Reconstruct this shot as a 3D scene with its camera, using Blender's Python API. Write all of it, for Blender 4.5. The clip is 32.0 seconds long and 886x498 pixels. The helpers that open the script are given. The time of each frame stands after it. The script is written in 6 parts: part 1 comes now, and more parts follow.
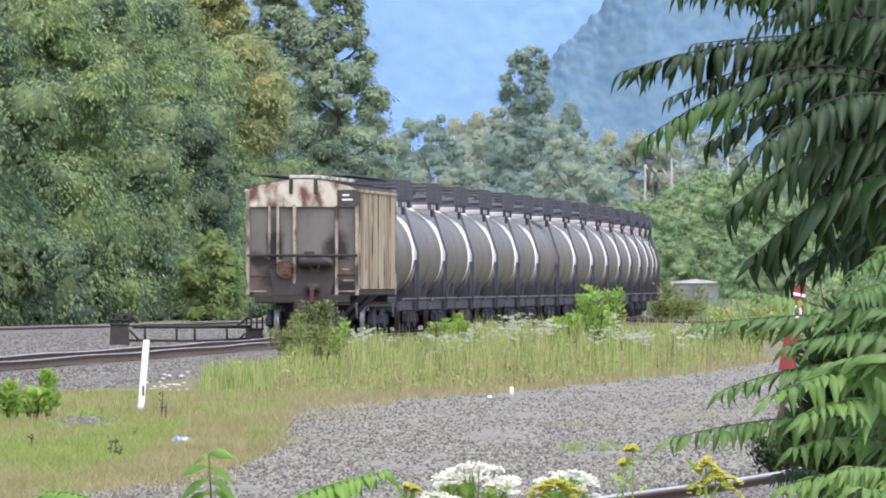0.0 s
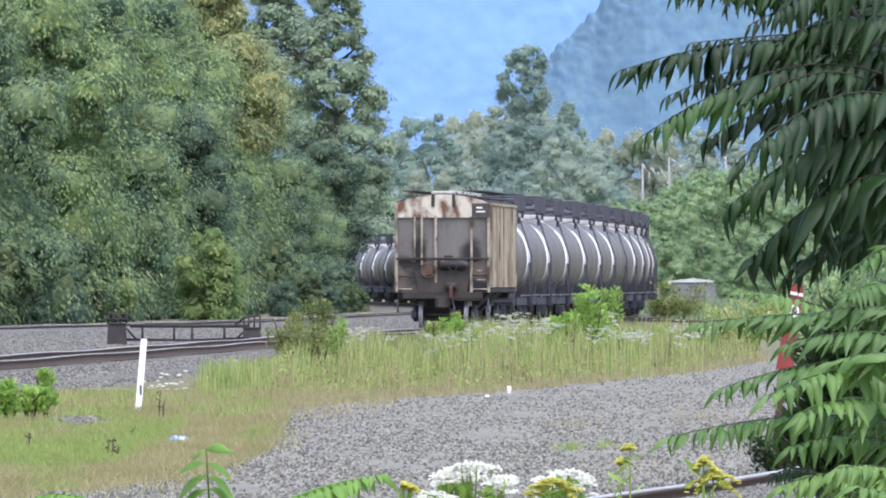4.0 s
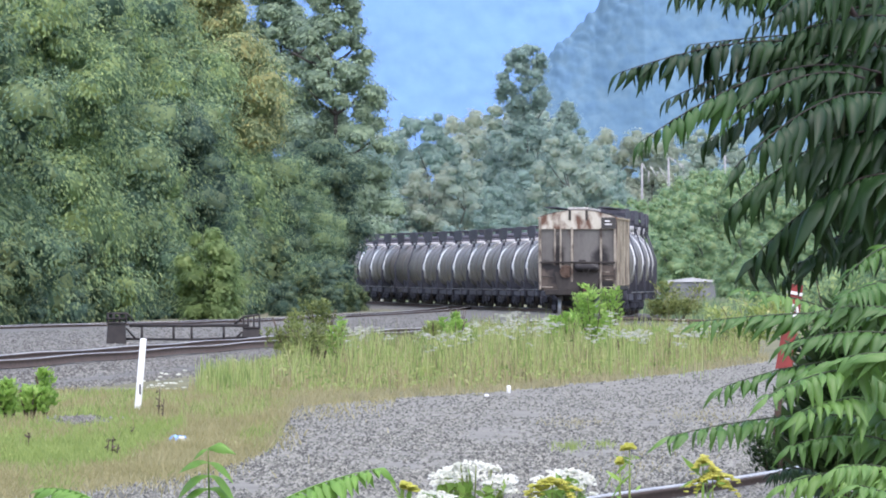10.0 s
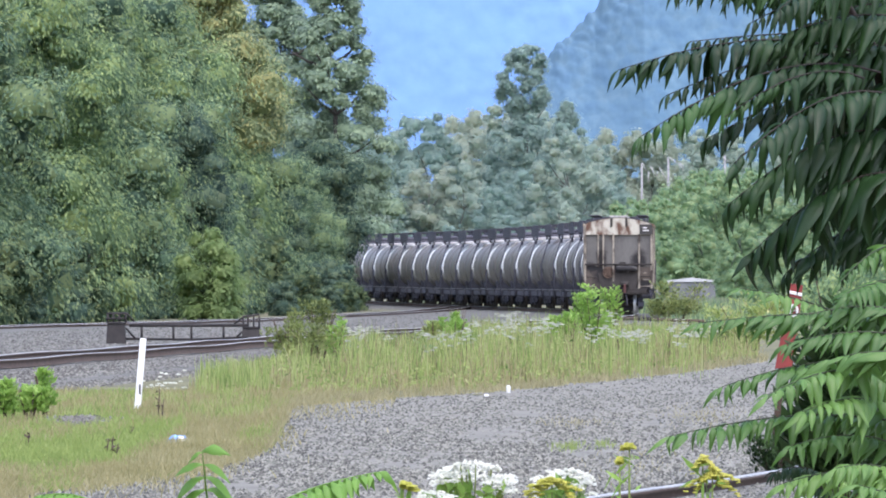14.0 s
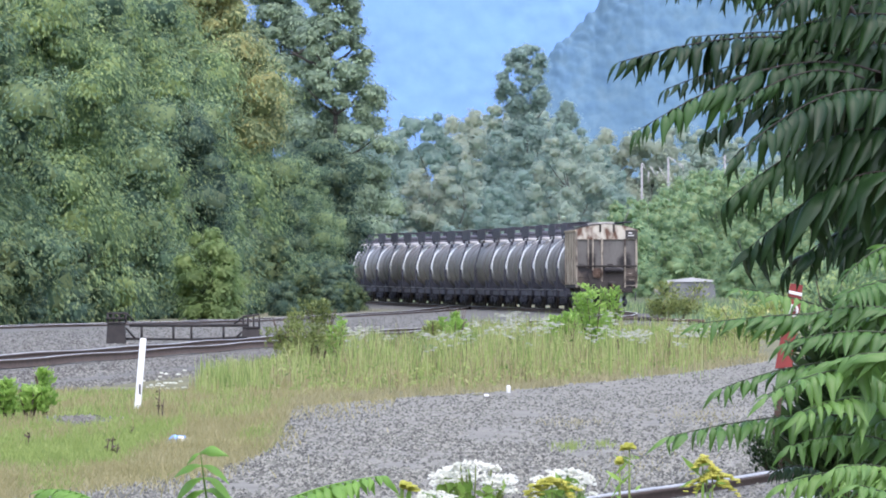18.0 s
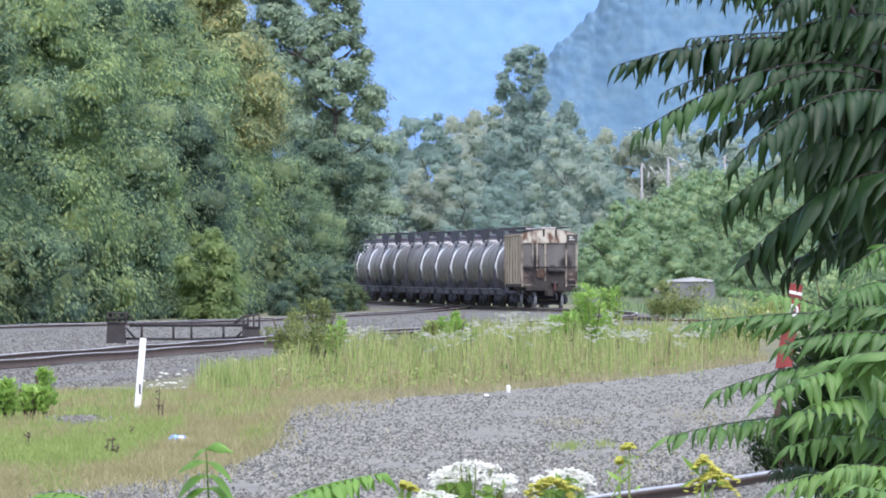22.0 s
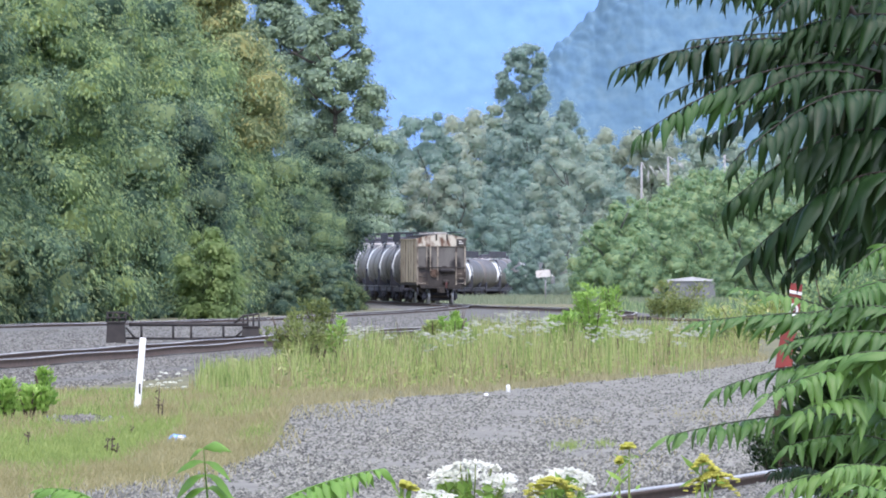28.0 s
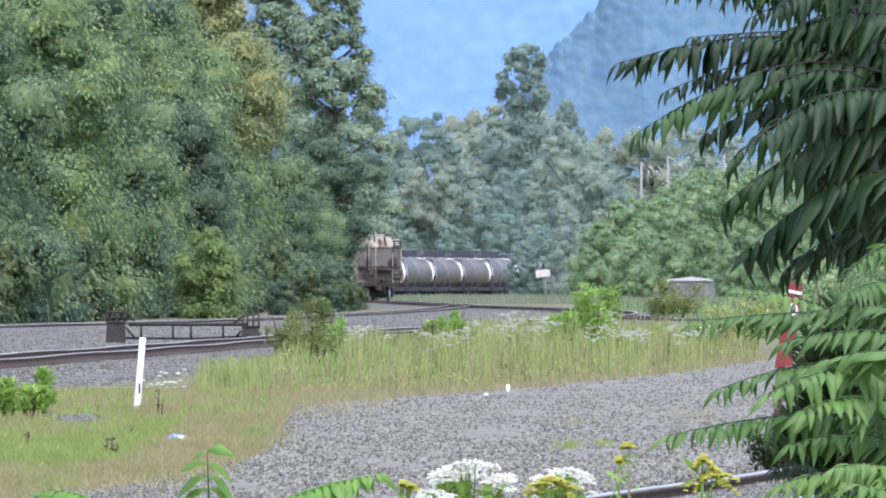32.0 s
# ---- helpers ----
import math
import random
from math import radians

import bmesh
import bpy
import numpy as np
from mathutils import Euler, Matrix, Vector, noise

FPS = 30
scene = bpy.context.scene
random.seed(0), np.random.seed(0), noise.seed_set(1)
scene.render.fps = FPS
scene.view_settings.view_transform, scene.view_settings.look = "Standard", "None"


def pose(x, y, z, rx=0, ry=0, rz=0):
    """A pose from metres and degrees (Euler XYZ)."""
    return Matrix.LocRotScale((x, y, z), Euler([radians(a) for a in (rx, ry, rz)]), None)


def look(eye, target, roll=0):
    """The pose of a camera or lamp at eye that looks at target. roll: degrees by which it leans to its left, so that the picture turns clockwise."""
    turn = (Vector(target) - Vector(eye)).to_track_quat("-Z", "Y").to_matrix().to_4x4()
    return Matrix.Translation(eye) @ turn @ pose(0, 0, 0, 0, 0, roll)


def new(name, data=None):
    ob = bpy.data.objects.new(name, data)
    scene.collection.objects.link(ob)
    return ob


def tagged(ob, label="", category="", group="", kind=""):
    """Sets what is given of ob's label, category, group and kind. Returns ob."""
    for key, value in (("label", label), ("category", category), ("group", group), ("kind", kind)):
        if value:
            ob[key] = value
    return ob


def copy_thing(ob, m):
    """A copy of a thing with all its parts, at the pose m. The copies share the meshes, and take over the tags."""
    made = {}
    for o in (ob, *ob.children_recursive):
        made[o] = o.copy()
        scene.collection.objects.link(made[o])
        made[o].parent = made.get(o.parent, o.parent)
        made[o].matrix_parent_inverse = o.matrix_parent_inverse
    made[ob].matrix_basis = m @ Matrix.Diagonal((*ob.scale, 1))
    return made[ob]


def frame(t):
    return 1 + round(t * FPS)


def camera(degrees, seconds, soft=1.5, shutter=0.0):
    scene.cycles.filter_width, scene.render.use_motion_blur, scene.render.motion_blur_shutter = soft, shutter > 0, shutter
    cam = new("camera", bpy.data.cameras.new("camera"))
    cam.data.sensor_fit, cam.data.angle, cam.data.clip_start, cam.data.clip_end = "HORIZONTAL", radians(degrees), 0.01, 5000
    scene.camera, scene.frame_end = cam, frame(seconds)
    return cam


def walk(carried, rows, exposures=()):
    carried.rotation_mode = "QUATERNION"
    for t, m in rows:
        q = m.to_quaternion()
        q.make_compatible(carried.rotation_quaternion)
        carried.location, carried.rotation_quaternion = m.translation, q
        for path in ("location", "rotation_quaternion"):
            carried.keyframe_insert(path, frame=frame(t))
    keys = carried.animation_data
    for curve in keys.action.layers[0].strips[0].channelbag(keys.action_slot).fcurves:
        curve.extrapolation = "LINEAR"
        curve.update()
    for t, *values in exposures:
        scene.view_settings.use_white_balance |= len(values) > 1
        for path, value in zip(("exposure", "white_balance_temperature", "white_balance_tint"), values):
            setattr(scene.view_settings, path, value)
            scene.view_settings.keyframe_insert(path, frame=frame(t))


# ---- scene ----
# The long lens stands on a tripod: +Y runs down the line, rail tops lie at z = 0.
FOCAL = 24947.0      # of the picture 1568 wide
EYE = 1.58           # lens above the rail tops
HORIZON = 498.0
GROUND = -0.25


def P(u, v, d):
    """The place d metres down the line, at u to the right and v down in the view."""
    return Vector(((u - 784.0) / FOCAL * d, d, EYE + (HORIZON - v) / FOCAL * d))


def aim(du, dv):
    return look((0, 0, EYE), P(784.0 - du, 441.0 - dv, 1000.0))


cam = camera(3.6, 32.0, soft=1.9)
walk(cam, [(0.0, aim(4.6, 1.6)), (0.2, aim(2.0, 1.2)), (0.5, aim(0.2, 0.8)), (1.0, aim(0.2, 0.2)), (6.0, aim(0, 0)),
           (9.0, aim(-0.6, -0.7)), (14.0, aim(-1.2, -1.0)), (22.0, aim(-1.2, -1.4)), (28.0, aim(-1.6, -2.2)), (32.0, aim(-2.0, -2.6))],
     exposures=[(0.0, 0.94, 6250, 16), (2.0, 0.94, 6100, 16), (6.0, 0.94, 5850, 17), (32.0, 0.94, 5800, 17)])

# ---- light: a bright overcast sky ----
world = bpy.data.worlds.new("overcast_sky")
scene.world = world
world.use_nodes = True
wn = world.node_tree.nodes
sky = wn.new("ShaderNodeTexSky")
sky.sky_type = "NISHITA"
sky.sun_disc = False
sky.sun_elevation = radians(62)
sky.sun_rotation = radians(170)
sky.dust_density = 4.0
sky.air_density = 1.2
world.node_tree.links.new(sky.outputs[0], wn["Background"].inputs[0])
wn["Background"].inputs[1].default_value = 0.15
sun_data = bpy.data.lights.new("sun", "SUN")
sun_data.energy = 1.85
sun_data.angle = radians(115)
sun_data.color = (1.0, 0.98, 0.95)
sun = new("sun", sun_data)
sun.matrix_world = look((0, 0, 0), (-math.sin(radians(10)) * math.cos(radians(62)), math.cos(radians(10)) * math.cos(radians(62)), -math.sin(radians(62))))


# ---- materials ----
def nodes_of(m):
    m.use_nodes = True
    return m.node_tree.nodes, m.node_tree.links, m.node_tree.nodes["Principled BSDF"]


def surface(name, dark, light, rough=0.7, scale=3.0, metal=0.0, bump=0.15, fine=40.0, rust=0.0, rust_colour=(0.09, 0.035, 0.018), streak=(1, 1, 1), shift=0.0):
    """A weathered surface: two tones mixed by noise at two scales, and rust or grime in patches."""
    m = bpy.data.materials.new(name)
    n, l, b = nodes_of(m)
    co = n.new("ShaderNodeTexCoord")
    mp = n.new("ShaderNodeMapping")
    mp.inputs["Scale"].default_value = streak
    l.new(co.outputs["Object"], mp.inputs[0])
    a = n.new("ShaderNodeTexNoise")
    a.inputs["Scale"].default_value, a.inputs["Detail"].default_value = scale, 5
    f = n.new("ShaderNodeTexNoise")
    f.inputs["Scale"].default_value, f.inputs["Detail"].default_value = fine, 3
    l.new(mp.outputs[0], a.inputs[0])
    l.new(mp.outputs[0], f.inputs[0])
    add = n.new("ShaderNodeMath")
    add.operation = "MULTIPLY_ADD"
    add.inputs[1].default_value = 0.35
    l.new(f.outputs["Fac"], add.inputs[0])
    l.new(a.outputs["Fac"], add.inputs[2])
    r = n.new("ShaderNodeValToRGB")
    r.color_ramp.elements[0].position, r.color_ramp.elements[1].position = 0.45, 0.9
    r.color_ramp.elements[0].color, r.color_ramp.elements[1].color = (*dark, 1), (*light, 1)
    l.new(add.outputs[0], r.inputs[0])
    colour = r.outputs[0]
    if rust:
        q = n.new("ShaderNodeTexNoise")
        q.inputs["Scale"].default_value, q.inputs["Detail"].default_value = scale * 0.8, 8
        off = n.new("ShaderNodeVectorMath")
        off.inputs[1].default_value = (7.3, 2.1, 4.7 + shift)
        l.new(mp.outputs[0], off.inputs[0])
        l.new(off.outputs[0], q.inputs[0])
        k = n.new("ShaderNodeValToRGB")
        k.color_ramp.elements[0].position, k.color_ramp.elements[1].position = 0.72 - rust * 0.4, 0.8 - rust * 0.3
        l.new(q.outputs["Fac"], k.inputs[0])
        x = n.new("ShaderNodeMix")
        x.data_type = "RGBA"
        l.new(k.outputs[0], x.inputs[0])
        l.new(colour, x.inputs[6])
        x.inputs[7].default_value = (*rust_colour, 1)
        colour = x.outputs[2]
    l.new(colour, b.inputs["Base Color"])
    b.inputs["Roughness"].default_value, b.inputs["Metallic"].default_value = rough, metal
    u = n.new("ShaderNodeBump")
    u.inputs["Strength"].default_value, u.inputs["Distance"].default_value = bump, 0.02
    l.new(add.outputs[0], u.inputs["Height"])
    l.new(u.outputs[0], b.inputs["Normal"])
    return m


def foliage(name, tones, patch=0.25, glow=0.5, rough=0.55, share=0.55, span=0.2, gloss=0.3, detail=4):
    """Leaves, each a little different, in patches of lighter and darker growth; some light passes through."""
    m = bpy.data.materials.new(name)
    n, l, b = nodes_of(m)
    g = n.new("ShaderNodeNewGeometry")
    co = n.new("ShaderNodeTexCoord")
    z = n.new("ShaderNodeTexNoise")
    z.inputs["Scale"].default_value, z.inputs["Detail"].default_value = patch, detail
    l.new(g.outputs["Position"], z.inputs[0])
    mix = n.new("ShaderNodeMix")
    mix.inputs[0].default_value = share
    l.new(g.outputs["Random Per Island"], mix.inputs[2])
    st = n.new("ShaderNodeMapRange")
    st.inputs[1].default_value, st.inputs[2].default_value = 0.5 - span, 0.5 + span
    l.new(z.outputs["Fac"], st.inputs[0])
    l.new(st.outputs[0], mix.inputs[3])
    r = n.new("ShaderNodeValToRGB")
    e = r.color_ramp.elements
    while len(e) < len(tones):
        e.new(0.5)
    for i, c in enumerate(tones):
        e[i].position, e[i].color = 0.12 + 0.76 * i / (len(tones) - 1), (*c, 1)
    l.new(mix.outputs[0], r.inputs[0])
    l.new(r.outputs[0], b.inputs["Base Color"])
    b.inputs["Roughness"].default_value = rough
    b.inputs["Specular IOR Level"].default_value = gloss
    t = n.new("ShaderNodeBsdfTranslucent")
    l.new(r.outputs[0], t.inputs[0])
    s = n.new("ShaderNodeMixShader")
    s.inputs[0].default_value = glow
    l.new(b.outputs[0], s.inputs[1])
    l.new(t.outputs[0], s.inputs[2])
    l.new(s.outputs[0], n["Material Output"].inputs[0])
    return m


def sooted(name, dark, light, soot, spots):
    """A weathered sheet with soft soot round given places (x, z, half width, half height) of its car."""
    m = surface(name, dark, light, 0.75, 0.9, 0, 0.1, 10, 0.3, (0.07, 0.045, 0.032), (1, 1, 0.4))
    n, l, b = nodes_of(m)
    co = n.new("ShaderNodeTexCoord")
    rough = n.new("ShaderNodeTexNoise")
    rough.inputs["Scale"].default_value, rough.inputs["Detail"].default_value = 2.5, 6
    l.new(co.outputs["Object"], rough.inputs[0])
    total = None
    for x, z, rx, rz in spots:
        a = n.new("ShaderNodeVectorMath")
        a.operation = "SUBTRACT"
        a.inputs[1].default_value = (x, 0, z)
        l.new(co.outputs["Object"], a.inputs[0])
        k = n.new("ShaderNodeVectorMath")
        k.operation = "MULTIPLY"
        k.inputs[1].default_value = (1 / rx, 0, 1 / rz)
        l.new(a.outputs[0], k.inputs[0])
        g = n.new("ShaderNodeVectorMath")
        g.operation = "LENGTH"
        l.new(k.outputs[0], g.inputs[0])
        h = n.new("ShaderNodeMapRange")
        h.inputs[1].default_value, h.inputs[2].default_value, h.inputs[3].default_value, h.inputs[4].default_value = 0.2, 1.4, 1.0, 0.0
        l.new(g.outputs["Value"], h.inputs[0])
        if total is None:
            total = h.outputs[0]
        else:
            u = n.new("ShaderNodeMath")
            u.operation = "MAXIMUM"
            l.new(total, u.inputs[0])
            l.new(h.outputs[0], u.inputs[1])
            total = u.outputs[0]
    w = n.new("ShaderNodeMath")
    w.operation = "MULTIPLY_ADD"
    w.inputs[1].default_value = 1.2
    l.new(rough.outputs["Fac"], w.inputs[0])
    l.new(total, w.inputs[2])
    r = n.new("ShaderNodeMapRange")
    r.inputs[1].default_value, r.inputs[2].default_value = 0.78, 1.25
    l.new(w.outputs[0], r.inputs[0])
    x = n.new("ShaderNodeMix")
    x.data_type = "RGBA"
    l.new(r.outputs[0], x.inputs[0])
    l.new(b.inputs["Base Color"].links[0].from_socket, x.inputs[6])
    x.inputs[7].default_value = (*soot, 1)
    l.new(x.outputs[2], b.inputs["Base Color"])
    return m


tank_black = surface("tank_black", (0.095, 0.088, 0.085), (0.19, 0.174, 0.165), 0.45, 0.6, 0, 0.05, 14, 0.35, (0.17, 0.14, 0.12), (0.6, 1, 0.5))
# black lifted towards blue: distance haze is put into the frame colour
frame_black = surface("frame_black", (0.04, 0.041, 0.053), (0.082, 0.082, 0.102), 0.8, 2, 0, 0.1, 30)
band_white = surface("band_white", (0.86, 0.85, 0.81), (0.95, 0.94, 0.91), 0.5, 2, 0, 0.05, 20, 0.12, (0.3, 0.27, 0.22))


def darker_below(m, z0, z1, grime):
    """A darker colour over the lower part of a painted surface, with a ragged upper edge."""
    n, l, b = nodes_of(m)
    co = n.new("ShaderNodeTexCoord")
    sep = n.new("ShaderNodeSeparateXYZ")
    l.new(co.outputs["Object"], sep.inputs[0])
    w = n.new("ShaderNodeTexNoise")
    w.inputs["Scale"].default_value, w.inputs["Detail"].default_value = 2.2, 6
    l.new(co.outputs["Object"], w.inputs[0])
    a = n.new("ShaderNodeMath")
    a.operation = "MULTIPLY_ADD"
    a.inputs[1].default_value = 0.9
    l.new(w.outputs["Fac"], a.inputs[0])
    l.new(sep.outputs["Z"], a.inputs[2])
    r = n.new("ShaderNodeMapRange")
    r.inputs[1].default_value, r.inputs[2].default_value = z1 + 0.45, z0 + 0.45
    l.new(a.outputs[0], r.inputs[0])
    x = n.new("ShaderNodeMix")
    x.data_type = "RGBA"
    l.new(r.outputs[0], x.inputs[0])
    l.new(b.inputs["Base Color"].links[0].from_socket, x.inputs[6])
    x.inputs[7].default_value = (*grime, 1)
    l.new(x.outputs[2], b.inputs["Base Color"])
    return m


# road grime on the lower half of the white bands
darker_below(band_white, 1.6, 2.2, (0.1, 0.09, 0.08))
# grime on the tanks, with their underside shade put into the same colour
darker_below(tank_black, 1.0, 2.2, (0.045, 0.041, 0.042))
lid_grey = surface("lid_grey", (0.4, 0.4, 0.4), (0.65, 0.65, 0.65), 0.5, 2)
wheel_steel = surface("wheel_steel", (0.02, 0.018, 0.016), (0.06, 0.045, 0.035), 0.55, 5, 0.3)
marker_red = surface("marker_red", (0.04, 0.012, 0.01), (0.08, 0.02, 0.017), 0.4, 5)
hopper_cream = surface("hopper_cream", (0.3, 0.24, 0.155), (0.5, 0.42, 0.29), 0.7, 1.2, 0, 0.1, 12, 0.45, (0.13, 0.05, 0.025), (1, 1, 0.22))
hopper_top = surface("hopper_top", (0.36, 0.335, 0.27), (0.52, 0.49, 0.41), 0.7, 2.6, 0, 0.1, 12, 0.62, (0.1, 0.048, 0.028), (1, 1, 0.6))
hopper_soot = surface("hopper_soot", (0.013, 0.011, 0.01), (0.048, 0.04, 0.035), 0.8, 1.2, 0, 0.15, 12, 0.5, (0.014, 0.01, 0.009), (1, 1, 0.5))
hopper_end = sooted("hopper_end", (0.085, 0.08, 0.074), (0.145, 0.138, 0.127), (0.014, 0.012, 0.013), [(0.95, 2.5, 0.4, 0.55), (-0.78, 2.5, 0.25, 0.9), (-1.25, 2.1, 0.4, 0.35), (0.3, 2.1, 0.8, 0.2)])
hopper_low = sooted("hopper_low", (0.06, 0.046, 0.037), (0.135, 0.11, 0.088), (0.011, 0.009, 0.01), [(0.0, 1.75, 1.0, 0.6), (-0.75, 1.9, 0.45, 0.6), (-1.1, 2.2, 0.5, 0.25), (1.25, 1.3, 0.5, 0.35), (0.2, 1.3, 1.3, 0.35)])
hopper_post = surface("hopper_post", (0.16, 0.135, 0.105), (0.42, 0.375, 0.3), 0.7, 3, 0, 0.1, 20, 0.64, (0.04, 0.028, 0.022), (1, 1, 0.5))
handrail_grey = surface("handrail_grey", (0.05, 0.05, 0.05), (0.1, 0.1, 0.1), 0.5, 6)
tread_bright = surface("tread_bright", (0.3, 0.3, 0.3), (0.48, 0.48, 0.48), 0.3, 5, 0.5, 0.03)
stalk_green = surface("stalk_green", (0.02, 0.03, 0.013), (0.05, 0.058, 0.028), 0.7, 30)
mark_dark = surface("mark_dark", (0.02, 0.02, 0.02), (0.05, 0.045, 0.04), 0.6, 4)
mark_white = surface("mark_white", (0.5, 0.5, 0.48), (0.75, 0.75, 0.72), 0.6, 9)
roof_grey = surface("roof_grey", (0.3, 0.29, 0.27), (0.48, 0.46, 0.43), 0.6, 2, 0, 0.1, 20, 0.2)
rail_head = surface("rail_head", (0.4, 0.38, 0.37), (0.62, 0.6, 0.58), 0.4, 6, 0.3)
rail_bright = surface("rail_bright", (0.4, 0.39, 0.38), (0.62, 0.6, 0.59), 0.4, 6, 0.4)
rail_rust = surface("rail_rust", (0.062, 0.037, 0.026), (0.115, 0.076, 0.054), 0.85, 3)
sleeper_wood = surface("sleeper_wood", (0.05, 0.042, 0.038), (0.13, 0.115, 0.1), 0.9, 6)
post_white = surface("post_white", (0.6, 0.6, 0.58), (0.85, 0.85, 0.84), 0.6, 4, 0, 0.1, 25, 0.12, (0.3, 0.28, 0.22))
steel_dark = surface("steel_dark", (0.008, 0.007, 0.007), (0.03, 0.024, 0.022), 0.7, 4)
sign_red = surface("sign_red", (0.13, 0.014, 0.012), (0.24, 0.028, 0.022), 0.55, 5, 0, 0.1, 30, 0.15, (0.12, 0.03, 0.02))
# bark for far trunks, greyed and paled by haze put into its colour
bark_grey = surface("bark_grey", (0.13, 0.14, 0.125), (0.2, 0.21, 0.19), 0.95, 3)
bark = surface("bark", (0.03, 0.026, 0.023), (0.08, 0.072, 0.064), 0.95, 3, 0, 0.6, 12, 0, (0, 0, 0), (1, 1, 0.3))
shed_grey = surface("shed_grey", (0.11, 0.118, 0.122), (0.17, 0.178, 0.182), 0.6, 1.5)
shed_roof = surface("shed_roof", (0.36, 0.37, 0.38), (0.5, 0.51, 0.52), 0.5, 2)
insulator = surface("insulator", (0.3, 0.3, 0.3), (0.45, 0.45, 0.45), 0.4, 2)
pole_wood = surface("pole_wood", (0.19, 0.19, 0.195), (0.29, 0.29, 0.295), 0.9, 2)
blue_plastic = surface("blue_plastic", (0.07, 0.18, 0.42), (0.27, 0.44, 0.7), 0.3, 18)
gravel_stone = foliage("gravel_stone", [(0.048, 0.048, 0.042), (0.1, 0.099, 0.083), (0.14, 0.138, 0.115), (0.24, 0.238, 0.2)], 0.4, 0.0, 0.9, 0.0)
ballast_stone = foliage("ballast_stone", [(0.046, 0.044, 0.037), (0.085, 0.082, 0.071), (0.12, 0.116, 0.101), (0.21, 0.205, 0.178)], 0.4, 0.0, 0.9, 0.0)
ballast_bed = surface("ballast_bed", (0.072, 0.0695, 0.06), (0.135, 0.131, 0.113), 0.95, 1.5, 0, 0.0, 12, 0, (0, 0, 0), (1, 0.35, 1))
gravel_bed = surface("gravel_bed", (0.112, 0.107, 0.088), (0.2, 0.193, 0.16), 0.95, 1.5, 0, 0.0, 12, 0, (0, 0, 0), (1, 0.35, 1))
soil = surface("soil", (0.09, 0.09, 0.045), (0.17, 0.16, 0.075), 0.95, 0.6, 0, 0.0, 6, 0, (0, 0, 0), (1, 0.35, 1))
leaf_forest = foliage("leaf_forest", [(0.094, 0.155, 0.109), (0.154, 0.242, 0.152), (0.244, 0.349, 0.19), (0.362, 0.446, 0.218)], 0.42, 0.55, 0.9, share=0.04, span=0.16, detail=2.5)
leaf_locust = foliage("leaf_locust", [(0.117, 0.186, 0.109), (0.188, 0.284, 0.151), (0.286, 0.392, 0.185), (0.422, 0.514, 0.208)], 0.42, 0.55, 0.9, share=0.04, span=0.16, detail=2.5)
leaf_yellow = foliage("leaf_yellow", [(0.165, 0.22, 0.115), (0.24, 0.3, 0.14), (0.33, 0.375, 0.165), (0.43, 0.415, 0.17)], 0.7, 0.4, share=0.1)
# darker copy of the forest leaf, the wood's shadows put into its colour
leaf_shaded = foliage("leaf_shaded", [(0.048, 0.086, 0.07), (0.085, 0.144, 0.106), (0.138, 0.211, 0.136), (0.218, 0.278, 0.158)], 0.5, 0.5, 0.85, share=0.06, span=0.16, detail=2.5)
# haze over the far wood is put into the three far leaf colours
leaf_far_haze = foliage("leaf_far_haze", [(0.394, 0.49, 0.431), (0.431, 0.526, 0.451), (0.468, 0.55, 0.457), (0.504, 0.555, 0.451)], 0.15, 0.7, share=0.06)
leaf_far_haze_dark = foliage("leaf_far_haze_dark", [(0.326, 0.435, 0.401), (0.369, 0.477, 0.426), (0.406, 0.513, 0.438)], 0.15, 0.7, share=0.06)
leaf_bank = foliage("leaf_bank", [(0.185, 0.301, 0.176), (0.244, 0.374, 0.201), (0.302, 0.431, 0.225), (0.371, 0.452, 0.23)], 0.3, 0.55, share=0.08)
leaf_far_haze_tan = foliage("leaf_far_haze_tan", [(0.413, 0.483, 0.407), (0.449, 0.508, 0.413), (0.486, 0.526, 0.413)], 0.2, 0.7, share=0.06)
leaf_cotton = foliage("leaf_cotton", [(0.192, 0.262, 0.197), (0.267, 0.359, 0.245), (0.354, 0.445, 0.287)], 0.4, 0.5, share=0.1)
leaf_olive = foliage("leaf_olive", [(0.08, 0.105, 0.035), (0.16, 0.2, 0.065), (0.26, 0.31, 0.1), (0.36, 0.36, 0.15)], 1.4, 0.45)
# near-black greens: the gloom below and behind the sumac is painted in
leaf_thicket_shaded = foliage("leaf_thicket_shaded", [(0.015, 0.032, 0.012), (0.035, 0.066, 0.022), (0.075, 0.13, 0.04)], 2.0, 0.35, 0.5)
leaf_bush = foliage("leaf_bush", [(0.049, 0.087, 0.052), (0.091, 0.143, 0.076), (0.151, 0.212, 0.1), (0.227, 0.273, 0.12)], 0.6, 0.5, 0.85, share=0.06, span=0.16, detail=2.5)
leaf_lime = foliage("leaf_lime", [(0.166, 0.253, 0.102), (0.241, 0.336, 0.125), (0.326, 0.415, 0.158)], 0.8, 0.55)
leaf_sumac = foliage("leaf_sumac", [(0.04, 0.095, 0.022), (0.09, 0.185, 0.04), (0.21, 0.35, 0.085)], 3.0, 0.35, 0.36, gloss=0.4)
# the same leaf in near-black greens, its shade put into the colour
leaf_sumac_shaded = foliage("leaf_sumac_shaded", [(0.006, 0.016, 0.006), (0.011, 0.029, 0.009), (0.02, 0.05, 0.014), (0.055, 0.125, 0.028)], 3.0, 0.16, 0.4, gloss=0.28)
